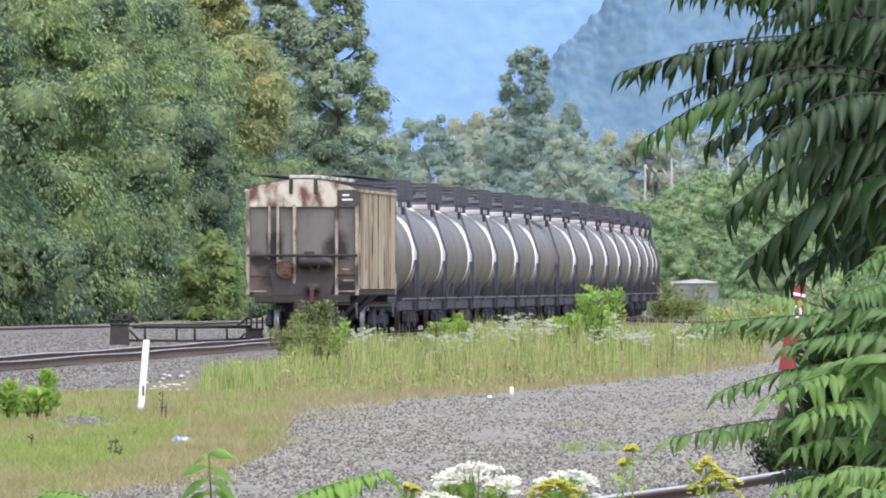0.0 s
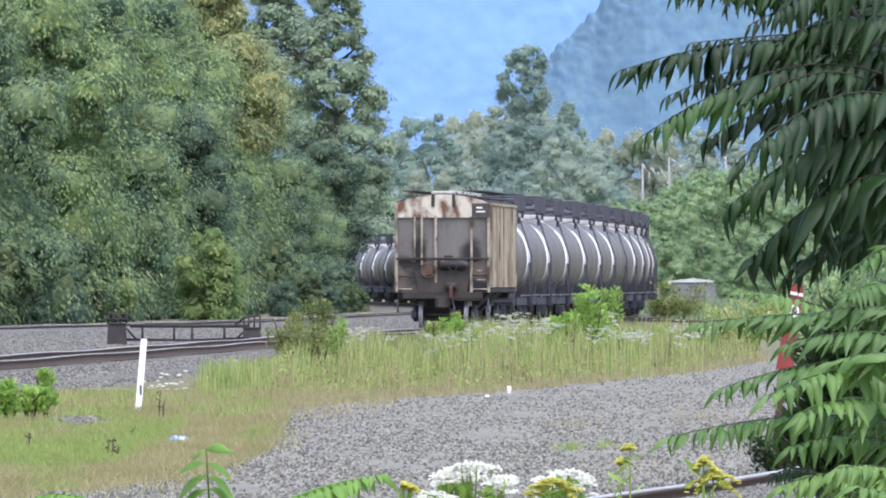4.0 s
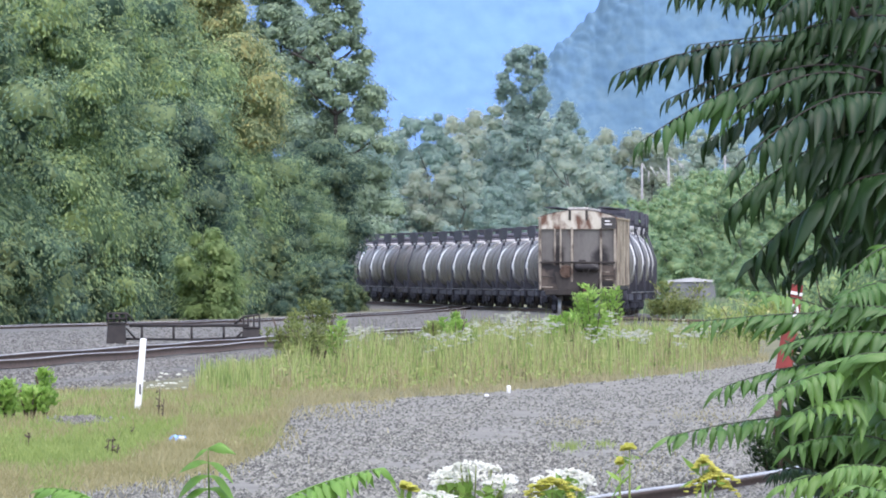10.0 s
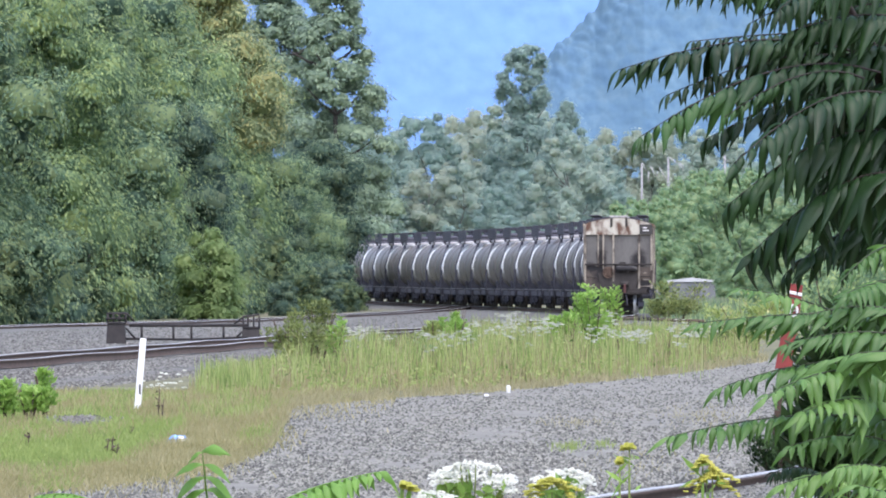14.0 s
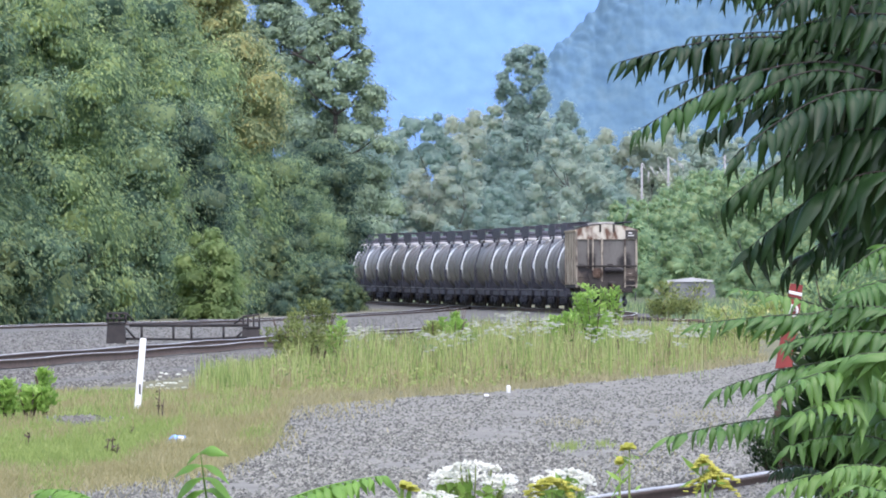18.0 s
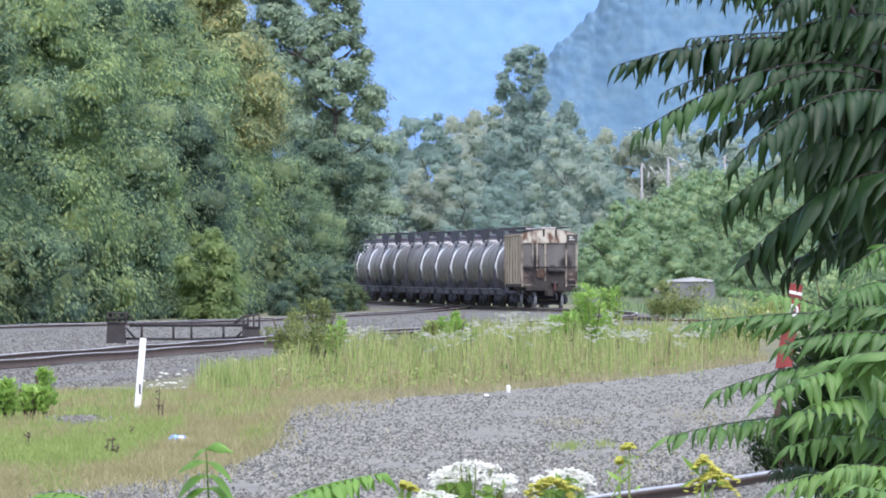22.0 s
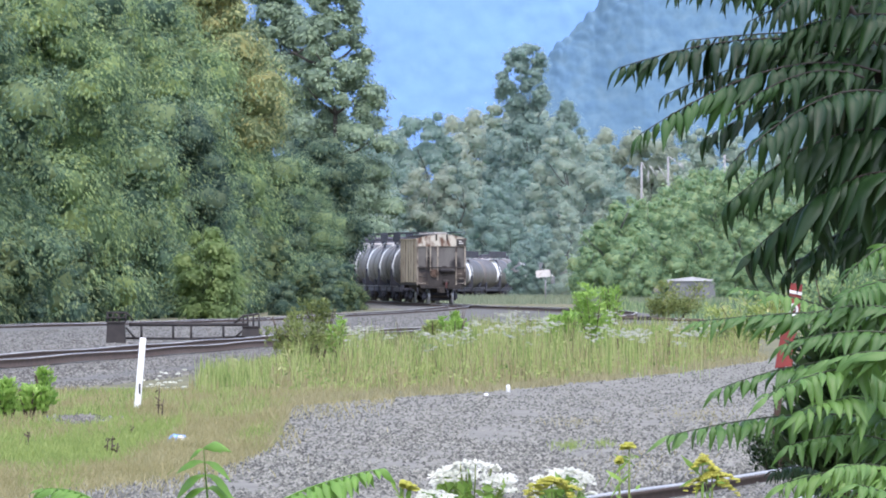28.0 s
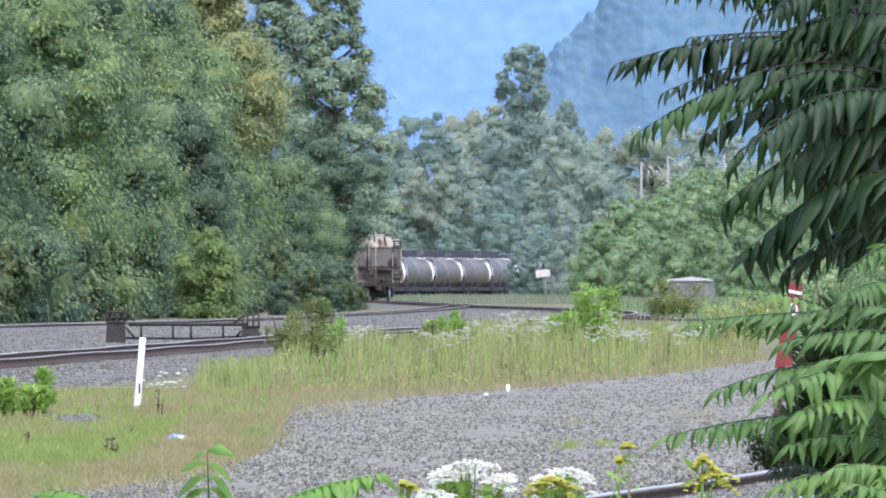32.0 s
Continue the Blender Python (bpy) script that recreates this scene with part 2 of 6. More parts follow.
leaf_young = foliage("leaf_young", [(0.1, 0.21, 0.04), (0.17, 0.32, 0.06), (0.27, 0.44, 0.1)], 3.0, 0.4, 0.35)
leaf_bright = foliage("leaf_bright", [(0.194, 0.335, 0.072), (0.292, 0.454, 0.099), (0.4, 0.54, 0.154)], 1.5)
grass_green = foliage("grass_green", [(0.2, 0.28, 0.075), (0.29, 0.37, 0.1), (0.37, 0.42, 0.15)], 0.6)
grass_straw = foliage("grass_straw", [(0.25, 0.24, 0.1), (0.36, 0.32, 0.15), (0.46, 0.41, 0.23)], 0.6)
grass_fringe = foliage("grass_fringe", [(0.24, 0.215, 0.105), (0.36, 0.325, 0.17), (0.45, 0.41, 0.235)], 0.8)
stem_straw = foliage("stem_straw", [(0.09, 0.07, 0.04), (0.17, 0.13, 0.075), (0.26, 0.21, 0.12)], 1.2, 0.2)
grass_far = foliage("grass_far", [(0.2, 0.25, 0.16), (0.26, 0.3, 0.19), (0.32, 0.345, 0.23)], 0.6)
weed_green = foliage("weed_green", [(0.1, 0.155, 0.04), (0.24, 0.325, 0.09), (0.41, 0.475, 0.16), (0.53, 0.51, 0.25)], 1.3, share=0.55)
petal_white = foliage("petal_white", [(0.42, 0.44, 0.33), (0.58, 0.59, 0.5), (0.74, 0.74, 0.68)], 2.0, 0.3)
petal_cream = foliage("petal_cream", [(0.253, 0.281, 0.19), (0.343, 0.361, 0.289), (0.462, 0.462, 0.415)], 2.0, 0.3)
petal_yellow = foliage("petal_yellow", [(0.34, 0.36, 0.05), (0.46, 0.46, 0.07), (0.58, 0.55, 0.13)], 2.0, 0.3)
stem_dark = surface("stem_dark", (0.016, 0.011, 0.01), (0.04, 0.026, 0.022), 0.8, 8)
stem_brown = surface("stem_brown", (0.05, 0.036, 0.026), (0.1, 0.07, 0.048), 0.9, 8)


def distant(name, tones, scale, rough):
    """Far forest with thick air painted into its tones: soft patches at many scales."""
    m = bpy.data.materials.new(name)
    n, l, b = nodes_of(m)
    g = n.new("ShaderNodeNewGeometry")
    mp = n.new("ShaderNodeMapping")
    mp.inputs["Scale"].default_value = (1, 0.3, 1)
    l.new(g.outputs["Position"], mp.inputs[0])
    z = n.new("ShaderNodeTexNoise")
    z.inputs["Scale"].default_value, z.inputs["Detail"].default_value, z.inputs["Roughness"].default_value = scale, 10, rough
    l.new(mp.outputs[0], z.inputs[0])
    r = n.new("ShaderNodeValToRGB")
    e = r.color_ramp.elements
    e.new(0.5)
    for i, c in enumerate(tones):
        e[i].position, e[i].color = (0.3, 0.5, 0.7)[i], (*c, 1)
    l.new(z.outputs["Fac"], r.inputs[0])
    l.new(r.outputs[0], b.inputs["Base Color"])
    b.inputs["Roughness"].default_value = 1.0
    b.inputs["Specular IOR Level"].default_value = 0.0
    return m


# the blue of the air is mixed into both slopes' base colours
hill_blue_haze = distant("hill_blue_haze", [(0.14, 0.246, 0.484), (0.151, 0.262, 0.503), (0.163, 0.278, 0.522)], 0.16, 0.6)
hill_near_haze = distant("hill_near_haze", [(0.084, 0.148, 0.222), (0.1, 0.17, 0.238), (0.124, 0.197, 0.255)], 0.3, 0.6)


# ---- building tools ----
class Shape:
    """Gathers corners and faces of one mesh."""

    def __init__(self):
        self.v, self.f, self.s = [], [], []

    def face_set(self, pts, faces, smooth=False):
        k = len(self.v)
        self.v += [tuple(p) for p in pts]
        self.f += [tuple(k + i for i in q) for q in faces]
        self.s += [smooth] * len(faces)
        return self

    def box(self, c, size, bevel=0.01, turn=None):
        """A block with chamfered edges."""
        h = [a / 2 for a in size]
        b = min(bevel, min(h) * 0.4)
        pts = []
        for sx in (-1, 1):
            for sy in (-1, 1):
                for sz in (-1, 1):
                    for ax in range(3):
                        q = [sx * h[0], sy * h[1], sz * h[2]]
                        for o in range(3):
                            if o != ax:
                                q[o] -= b * (sx, sy, sz)[o]
                        pts.append(Vector(q))
        bm = bmesh.new()
        for p in pts:
            bm.verts.new((turn @ p if turn else p) + Vector(c))
        bmesh.ops.convex_hull(bm, input=bm.verts)
        bmesh.ops.dissolve_limit(bm, angle_limit=0.02, verts=bm.verts, edges=bm.edges)
        bm.verts.index_update()
        self.face_set([x.co.copy() for x in bm.verts], [[x.index for x in q.verts] for q in bm.faces])
        bm.free()
        return self

    def tube(self, path, radius, seg=8, closed=True):
        """A round bar along points; radius may be a list."""
        path = [Vector(p) for p in path]
        rr = radius if isinstance(radius, (list, tuple)) else [radius] * len(path)
        pts, faces = [], []
        for i, p in enumerate(path):
            way = (path[min(i + 1, len(path) - 1)] - path[max(i - 1, 0)]).normalized()
            up = Vector((0, 0, 1)) if abs(way.z) < 0.9 else Vector((1, 0, 0))
            a = way.cross(up).normalized()
            b = a.cross(way)
            for k in range(seg):
                w = 2 * math.pi * k / seg
                pts.append(p + rr[i] * (math.cos(w) * a + math.sin(w) * b))
        for i in range(len(path) - 1):
            for k in range(seg):
                faces.append((i * seg + k, i * seg + (k + 1) % seg, (i + 1) * seg + (k + 1) % seg, (i + 1) * seg + k))
        if closed:
            faces.append(tuple(range(seg))[::-1])
            faces.append(tuple((len(path) - 1) * seg + k for k in range(seg)))
        return self.face_set(pts, faces, True)

    def turned(self, profile, origin=(0, 0, 0), axis="y", seg=32):
        """A body of revolution: (along, radius) pairs about an axis."""
        path = []
        rr = []
        for a, r in profile:
            path.append(Vector(origin) + {"x": Vector((a, 0, 0)), "y": Vector((0, a, 0)), "z": Vector((0, 0, a))}[axis])
            rr.append(r)
        pts, faces = [], []
        for p, r in zip(path, rr):
            for k in range(seg):
                w = 2 * math.pi * k / seg
                c, s = r * math.cos(w), r * math.sin(w)
                pts.append(p + {"x": Vector((0, c, s)), "y": Vector((c, 0, s)), "z": Vector((c, s, 0))}[axis])
        for i in range(len(path) - 1):
            for k in range(seg):
                faces.append((i * seg + k, i * seg + (k + 1) % seg, (i + 1) * seg + (k + 1) % seg, (i + 1) * seg + k))
        faces.append(tuple(range(seg))[::-1])
        faces.append(tuple((len(path) - 1) * seg + k for k in range(seg)))
        return self.face_set(pts, faces, True)

    def plate(self, outline, thick, to=lambda a, b, c: (a, b, c)):
        """A flat outline (a, b) given thickness c."""
        k = len(outline)
        pts = [to(a, b, 0) for a, b in outline] + [to(a, b, thick) for a, b in outline]
        faces = [tuple(range(k))[::-1], tuple(range(k, 2 * k))] + [(i, (i + 1) % k, k + (i + 1) % k, k + i) for i in range(k)]
        return self.face_set(pts, faces)

    def mesh(self, name, material):
        me = bpy.data.meshes.new(name)
        me.from_pydata(self.v, [], self.f)
        me.polygons.foreach_set("use_smooth", self.s)
        me.materials.append(material)
        me.update()
        bm = bmesh.new()
        bm.from_mesh(me)
        bmesh.ops.recalc_face_normals(bm, faces=bm.faces)
        bm.to_mesh(me)
        bm.free()
        return me


def part(name, shape, material, parent, label=""):
    """One mesh object under a thing or a part."""
    me = shape.mesh(name, material) if isinstance(shape, Shape) else shape
    ob = new(name, me)
    ob.parent = parent
    return tagged(ob, label)


def raw(name, v, f, material, smooth=False):
    me = bpy.data.meshes.new(name)
    v = np.asarray(v, dtype=np.float32).reshape(-1, 3)
    f = np.asarray(f, dtype=np.int32)
    me.vertices.add(len(v))
    me.vertices.foreach_set("co", v.ravel())
    me.loops.add(f.size)
    me.loops.foreach_set("vertex_index", f.ravel())
    me.polygons.add(len(f))
    me.polygons.foreach_set("loop_start", np.arange(0, f.size, f.shape[1], dtype=np.int32))
    if smooth:
        me.polygons.foreach_set("use_smooth", np.ones(len(f), dtype=bool))
    me.materials.append(material)
    me.update(calc_edges=True)
    return me


def thing(name, place=None, **tags):
    ob = new(name)
    if place is not None:
        ob.matrix_basis = place if isinstance(place, Matrix) else Matrix.Translation(place)
    return tagged(ob, **tags)


def unit(a):
    return a / np.maximum(np.linalg.norm(a, axis=1, keepdims=True), 1e-9)


def leaf_quads(c, long, half, length, width):
    """Pointed four-cornered leaves: centres c, directions long and half (unit vectors)."""
    n = len(c)
    a = long * np.reshape(length, (-1, 1)) * 0.5
    b = half * np.reshape(width, (-1, 1)) * 0.5
    v = np.stack([c - a, c + b - a * 0.15, c + a, c - b - a * 0.15], axis=1).reshape(-1, 3)
    return v, np.arange(4 * n, dtype=np.int32).reshape(-1, 4)


def leaf_cloud(rng, c, out, length, droop=0.35, ratio=0.5):
    """Leaves about the points c, facing out and hanging a little."""
    n = len(c)
    face = unit(out * 0.95 + rng.normal(size=(n, 3)) * 0.5)
    d = rng.normal(size=(n, 3)) + np.array([0, 0, -droop])
    d = unit(d - face * np.sum(d * face, 1, keepdims=True) * 0.8)
    h = unit(np.cross(face, d))
    size = length * rng.uniform(0.6, 1.4, n)
    return leaf_quads(c, d, h, size, size * ratio)


def lumps(rng, waves=6):
    """A smooth uneven swelling over directions, about 1."""
    k, ph = rng.normal(size=(waves, 3)) * 3.8, rng.uniform(0, 6.28, waves)
    return lambda q: 1 + 0.13 * np.sin(q @ k.T + ph).sum(1)


def cube_ball(n=3):
    """Directions and quads of a ball with n x n fields on each of six sides."""
    g = np.linspace(-1, 1, n + 1)
    a, b = [w.ravel() for w in np.meshgrid(g, g)]
    one = np.ones(len(a))
    v = np.concatenate([np.stack(w, -1) for w in ((a, b, one), (b, a, -one), (one, a, b), (-one, b, a), (b, one, a), (a, -one, b))])
    i = np.arange((n + 1) ** 2).reshape(n + 1, n + 1)
    f = np.stack([i[:-1, :-1], i[:-1, 1:], i[1:, 1:], i[1:, :-1]], -1).reshape(-1, 4)
    return unit(v), np.concatenate([f + k * (n + 1) ** 2 for k in range(6)])


BALL = cube_ball()


def masses(name, seed, limbs, leaf, material, cover=0.8, droop=0.6, ratio=0.5, core=0.68, flat=0.85, lay=0.36, ragged=0.36, open_side=None):
    """Foliage in separate boughs (centre, radius): a dense twiggy heart, and over it sprays of leaves that lie like shingles and hang at their tips; thinner on the side turned away from the open."""
    rng = np.random.default_rng(seed)
    centre = np.array([c for c, r in limbs], float)
    radius = np.array([r for c, r in limbs], float)
    squash = np.array([1.12, 1.12, flat])
    vs, fs, count = [], [], 0
    cs, os = [], []
    for i, (c, r) in enumerate(zip(centre, radius)):
        swell = lumps(rng)
        if core:
            q = BALL[0]
            v = c + q * squash * r * core * swell(q)[:, None]
            vs.append(v)
            fs.append(BALL[1] + count)
            count += len(v)
        n = int(cover * 10.5 * r * r / (leaf * leaf * ratio * 0.52))
        q = unit(rng.normal(size=(n, 3)) + np.array([0, 0, 0.25]))
        p = c + q * squash * r * (swell(q) * rng.uniform(1 - ragged, 1.1, n))[:, None]
        far = (((p[:, None] - centre[None]) / (squash * radius[None, :, None] * 0.8)) ** 2).sum(2)
        far[:, i] = 9
        keep = far.min(1) > 1
        if open_side is not None:
            lit = unit(p * np.array([1, 1, 0])) @ np.array(open_side) * 0.6 + q @ np.array(open_side) * 0.6
            keep &= rng.uniform(0, 1, n) < np.clip(0.75 + lit, 0.15, 1)
        cs.append(p[keep])
        os.append(q[keep])
    c, q = np.concatenate(cs), np.concatenate(os)
    n = len(c)
    face = unit(q * (1 - lay) + np.array([0, 0, lay]) + rng.normal(size=(n, 3)) * 0.12)
    d = q * np.array([1, 1, 0.4]) * 0.8 + np.array([0, 0, -droop]) + rng.normal(size=(n, 3)) * 0.5
    d = unit(d - face * np.sum(d * face, 1, keepdims=True) * 0.85)
    size = leaf * rng.uniform(0.6, 1.4, n)
    v, f = leaf_quads(c, d, unit(np.cross(face, d)), size, size * ratio)
    vs.append(v)
    fs.append(f + count)
    return raw(name, np.concatenate(vs), np.concatenate(fs), material)


def limbs_of(seed, height, radius, base, count, size, shape=None, even=0.45):
    """Boughs set round a stem in a spiral: (centre, radius) each, larger low down and at the middle."""
    rng = random.Random(seed)
    out = []
    for i in range(count):
        u = (i + rng.uniform(0, 1)) / count
        w = shape(u) if shape else 1.0
        a = i * 2.4 + rng.uniform(-0.7, 0.7)
        b = size * rng.uniform(0.6, 1.4) * (1.1 - 0.4 * u)
        r = max(0.0, radius * w - b * 0.6) * rng.uniform(even, 1.0)
        out.append(((r * math.cos(a), r * math.sin(a), max(base + b * 0.5, base + (height - base) * u - b * 0.4)), b))
    return out


def trunk(height, r0, seed, limbs=6, spread=2.5):
    """A tapered stem with limbs."""
    rng = random.Random(seed)
    s = Shape()
    path = [(rng.uniform(-0.15, 0.15) * i, rng.uniform(-0.15, 0.15) * i, height * i / 6 - 0.3 * (i == 0)) for i in range(7)]
    s.tube(path, [r0 * (1.25 if i == 0 else 1 - 0.14 * i) for i in range(7)], 8)
    for k in range(limbs):
        i = rng.randint(2, 5)
        a = rng.uniform(0, 6.28)
        p = Vector(path[i])
        q = p + Vector((math.cos(a) * spread, math.sin(a) * spread, rng.uniform(1.0, 2.6)))
        s.tube([p, (p + q) / 2 + Vector((0, 0, -0.2)), q], [r0 * 0.4, r0 * 0.28, r0 * 0.1], 6)
    return s


def natural(points):
    """A smooth curve through (y, x) points, as a function of y."""
    y = np.array([p[0] for p in points], float)
    x = np.array([p[1] for p in points], float)
    m = np.gradient(x, y)

    def at(q):
        q = np.asarray(q, float)
        i = np.clip(np.searchsorted(y, q) - 1, 0, len(y) - 2)
        h = y[i + 1] - y[i]
        t = (q - y[i]) / h
        low, high = q < y[0], q > y[-1]
        r = (2 * t**3 - 3 * t**2 + 1) * x[i] + (t**3 - 2 * t**2 + t) * h * m[i] + (-2 * t**3 + 3 * t**2) * x[i + 1] + (t**3 - t**2) * h * m[i + 1]
        r = np.where(low, x[0] + (q - y[0]) * m[0], r)
        return np.where(high, x[-1] + (q - y[-1]) * m[-1], r)
    return at


# ---- the lie of the land and the tracks ----
MAIN = [(100, -17.6), (200, -13.1), (282, -9.5), (340, -6.75), (400, -4.06), (437, -2.04), (473, -0.05), (510, 1.88), (566, 4.77), (602, 6.35), (639, 7.7), (694, 8.75),
        (749, 8.14), (786, 6.9), (823, 5.25), (869, 2.75), (915, -0.04), (961, -2.77), (988, -4.36), (1060, -8.55), (1120, -12.0), (1180, -15.2), (1230, -16.9),
        (1270, -16.2), (1310, -12.6), (1350, -6.6), (1390, 0.6), (1430, 8.0), (1480, 17.2), (1560, 32.0)]
LOOP = [(440, -26.5), (531, -16.7), (580, -12.0), (625, -8.3), (685, -5.6), (733, -3.6), (800, -1.2), (850, 0.35), (890, 1.3)]
SPUR = [(60, -3.5), (85, -0.75), (103, 1.16), (115, 2.47), (140, 5.2), (175, 9.6), (230, 18.0)]
SPUR = [(y, x + 0.7525) for y, x in SPUR]
main_x, loop_x, spur_x = natural(MAIN), natural(LOOP), natural(SPUR)


def main_z(y):
    """The line climbs a little where it leaves the straight."""
    return float(np.interp(y, [0, 880, 990, 1150, 1320, 1700], [0, 0, 0.14, 0.1, -0.25, -0.3]))


def flat_z(y):
    return 0.0


def loop_z(y):
    return float(np.interp(y, [0, 800, 890], [-0.12, -0.12, -0.02]))


def tripod_land(u, v):
    d = (EYE - GROUND) * FOCAL / (v - HORIZON)
    return Vector(((u - 784.0) / FOCAL * d, d, GROUND))


def strip(name, ys, left, right, zs, material):
    v, f = [], []
    for y, a, b, z in zip(ys, left, right, zs):
        v += [(a, y, z), (b, y, z)]
    for i in range(len(ys) - 1):
        f.append((2 * i, 2 * i + 1, 2 * i + 3, 2 * i + 2))
    return raw(name, v, f, material)


# the ground: one sheet to the horizon, gently uneven, with a rise under the far woods
gx = np.concatenate([np.linspace(-2500, -60, 26), np.linspace(-50, 50, 61), np.linspace(60, 2500, 26)])
gy = np.concatenate([np.linspace(-400, 60, 8), np.linspace(80, 1700, 120), np.linspace(1750, 4900, 30)])
X, Y = np.meshgrid(gx, gy)
Z = GROUND + 0.0 * X
Z = Z - 0.02 - 0.03 * (np.sin(X * 0.9 + Y * 0.05) * np.sin(Y * 0.031))
Z += np.clip((Y - 1500) / 3000, 0, 1) ** 2 * 6
n, m = len(gx), len(gy)
idx = np.arange(n * m).reshape(m, n)
faces = np.stack([idx[:-1, :-1], idx[:-1, 1:], idx[1:, 1:], idx[1:, :-1]], -1).reshape(-1, 4)
ground = new("ground", raw("ground", np.stack([X, Y, Z], -1), faces, soil, True))
tagged(ground, "grassy railway land running to the wooded hills", "ground", kind="structure")


def ballast(name, fx, fz, y0, y1, left, right, step, label, lift=0.0):
    ys = np.arange(y0, y1 + step, step)
    rng = np.random.default_rng(5)
    v, f = [], []
    for y in ys:
        c, z = float(fx(y)), fz(y)
        w = rng.uniform(-0.25, 0.25, 2)
        low = GROUND - 0.06
        for dx, h in ((-left - 0.9 + w[0], low), (-left + w[0], z - 0.2 + lift), (-1.5, z - 0.2 + lift), (-0.65, z - 0.19 + lift), (0.65, z - 0.19 + lift), (1.5, z - 0.2 + lift), (right + w[1], z - 0.215 + lift), (right + 0.9 + w[1], low)):
            v.append((c + dx, y, h))
    for i in range(len(ys) - 1):
        for k in range(7):
            f.append((8 * i + k, 8 * i + k + 1, 8 * i + 9 + k, 8 * i + 8 + k))
    return tagged(new(name, raw(name, v, f, ballast_bed)), label, "ballast", kind="structure")


ballast("ballast_bed_1", main_x, main_z, 60, 1500, 3.4, 4.0, 4, "grey crushed stone bed under the main track")

# broken stone fills the space between the two tracks
ys = np.arange(250, 880, 6.0)
tagged(new("ballast_bed_4", strip("ballast_bed_4", ys, np.maximum(loop_x(ys) - 3.0, main_x(ys) - 24), main_x(ys) - 2.0, np.full(len(ys), GROUND + 0.03), ballast_bed)), "pale broken stone between the tracks", "ballast", kind="structure")
ballast("ballast_bed_2", loop_x, loop_z, 420, 872, 1.9, 1.9, 4, "grey crushed stone bed under the joining track")
ballast("ballast_bed_3", spur_x, flat_z, 60, 230, 1.6, 1.6, 3, "grey crushed stone bed under the near siding", 0.1)

# the gravel lot, a sheet just above the ground with a ragged edge towards the grass
LOT = [(-60, 900), (160, 868), (300, 848), (400, 830), (480, 800), (520, 772), (522, 757), (492, 741), (520, 722), (640, 712), (850, 699), (1000, 685), (1100, 675), (1250, 657), (1370, 640), (1500, 632), (1750, 625)]


def lot_edge(u):
    """The line in the view along which the grass meets the gravel."""
    return np.interp(u, [-60, 160, 300, 400, 480, 522, 640, 850, 1000, 1100, 1250, 1370, 1500, 1750], [900, 868, 848, 830, 800, 722, 712, 699, 685, 675, 657, 640, 632, 625])


rim = []
for (a, b), (c, d) in zip(LOT[:-1], LOT[1:]):
    for k in range(6):
        t = k / 6
        rim.append(tripod_land(a + (c - a) * t + random.uniform(-7, 7), b + (d - b) * t + random.uniform(-2, 2)))
near = [tripod_land(1750, 1000), tripod_land(-60, 1000)]
lot = Shape().face_set([(p.x, p.y, GROUND + 0.03) for p in rim + near], [tuple(range(len(rim) + 2))])
tagged(new("gravel_lot", lot.mesh("gravel_lot", gravel_bed)), "worn grey gravel lot beside the tracks", "gravel", kind="structure")


def stones(name, rng, pts, size, label, material=None):
    """Angular stones, each an uneven eight-faced lump, lying on the bed."""
    base = np.array([[1, 0, 0], [-1, 0, 0], [0, 1, 0], [0, -1, 0], [0, 0, 1], [0, 0, -1]], float)
    tri = np.array([[0, 2, 4], [2, 1, 4], [1, 3, 4], [3, 0, 4], [2, 0, 5], [1, 2, 5], [3, 1, 5], [0, 3, 5]])
    k = len(pts)
    s = size * rng.uniform(0.5, 1.5, (k, 1, 1)) * rng.uniform(0.6, 1.3, (k, 6, 1))
    a = rng.uniform(0, 6.28, k)
    v = base[None] * s * np.array([1, 1, 0.8])
    ca, sa = np.cos(a)[:, None], np.sin(a)[:, None]
    v = np.stack([v[..., 0] * ca - v[..., 1] * sa, v[..., 0] * sa + v[..., 1] * ca, v[..., 2]], -1)
    v += pts[:, None]
    f = tri[None] + 6 * np.arange(k)[:, None, None]
    return tagged(new(name, raw(name, v, f[:, :4].reshape(-1, 3), material or gravel_stone)), label, "gravel", kind="stuff")


rng = np.random.default_rng(11)
# thicker towards the near end of the lot
q = rng.uniform(0, 1, (110000, 2))
u, v = -20 + 1620 * q[:, 0], 630 + 270 * q[:, 1]
wear = np.array([noise.fractal(Vector((a / 160, b / 22, 2.0)), 0.8, 2.0, 3) for a, b in zip(u, v)])
ok = (v > lot_edge(u) + rng.normal(0, 3, len(u))) & (rng.uniform(0, 1, len(u)) < 0.75 + 0.9 * wear)
d = (EYE - GROUND) * FOCAL / (v[ok] - HORIZON)
pts = np.stack([(u[ok] - 784) / FOCAL * d, d, np.full(len(d), GROUND + 0.03)], -1)
stones("gravel_stones", rng, pts, 0.02, "loose grey gravel of mixed sizes")
q = rng.uniform(0, 1, (60000, 2))
u, v = -20 + 840 * q[:, 0], 540 + 160 * q[:, 1]
d = (EYE + 0.17) * FOCAL / (v - HORIZON)
x = (u - 784) / FOCAL * d
cx = main_x(d)
ok = (x < cx + 4.9 + rng.uniform(0, 0.6, len(d))) & (x > cx - 16) & (d > 180) & (np.abs(np.abs(x - cx) - 0.72) > 0.13)
hz = np.where(np.abs(x - cx) < 3.4, -0.205, -0.22)
hz = np.where(x > cx + 3.9, GROUND, hz)
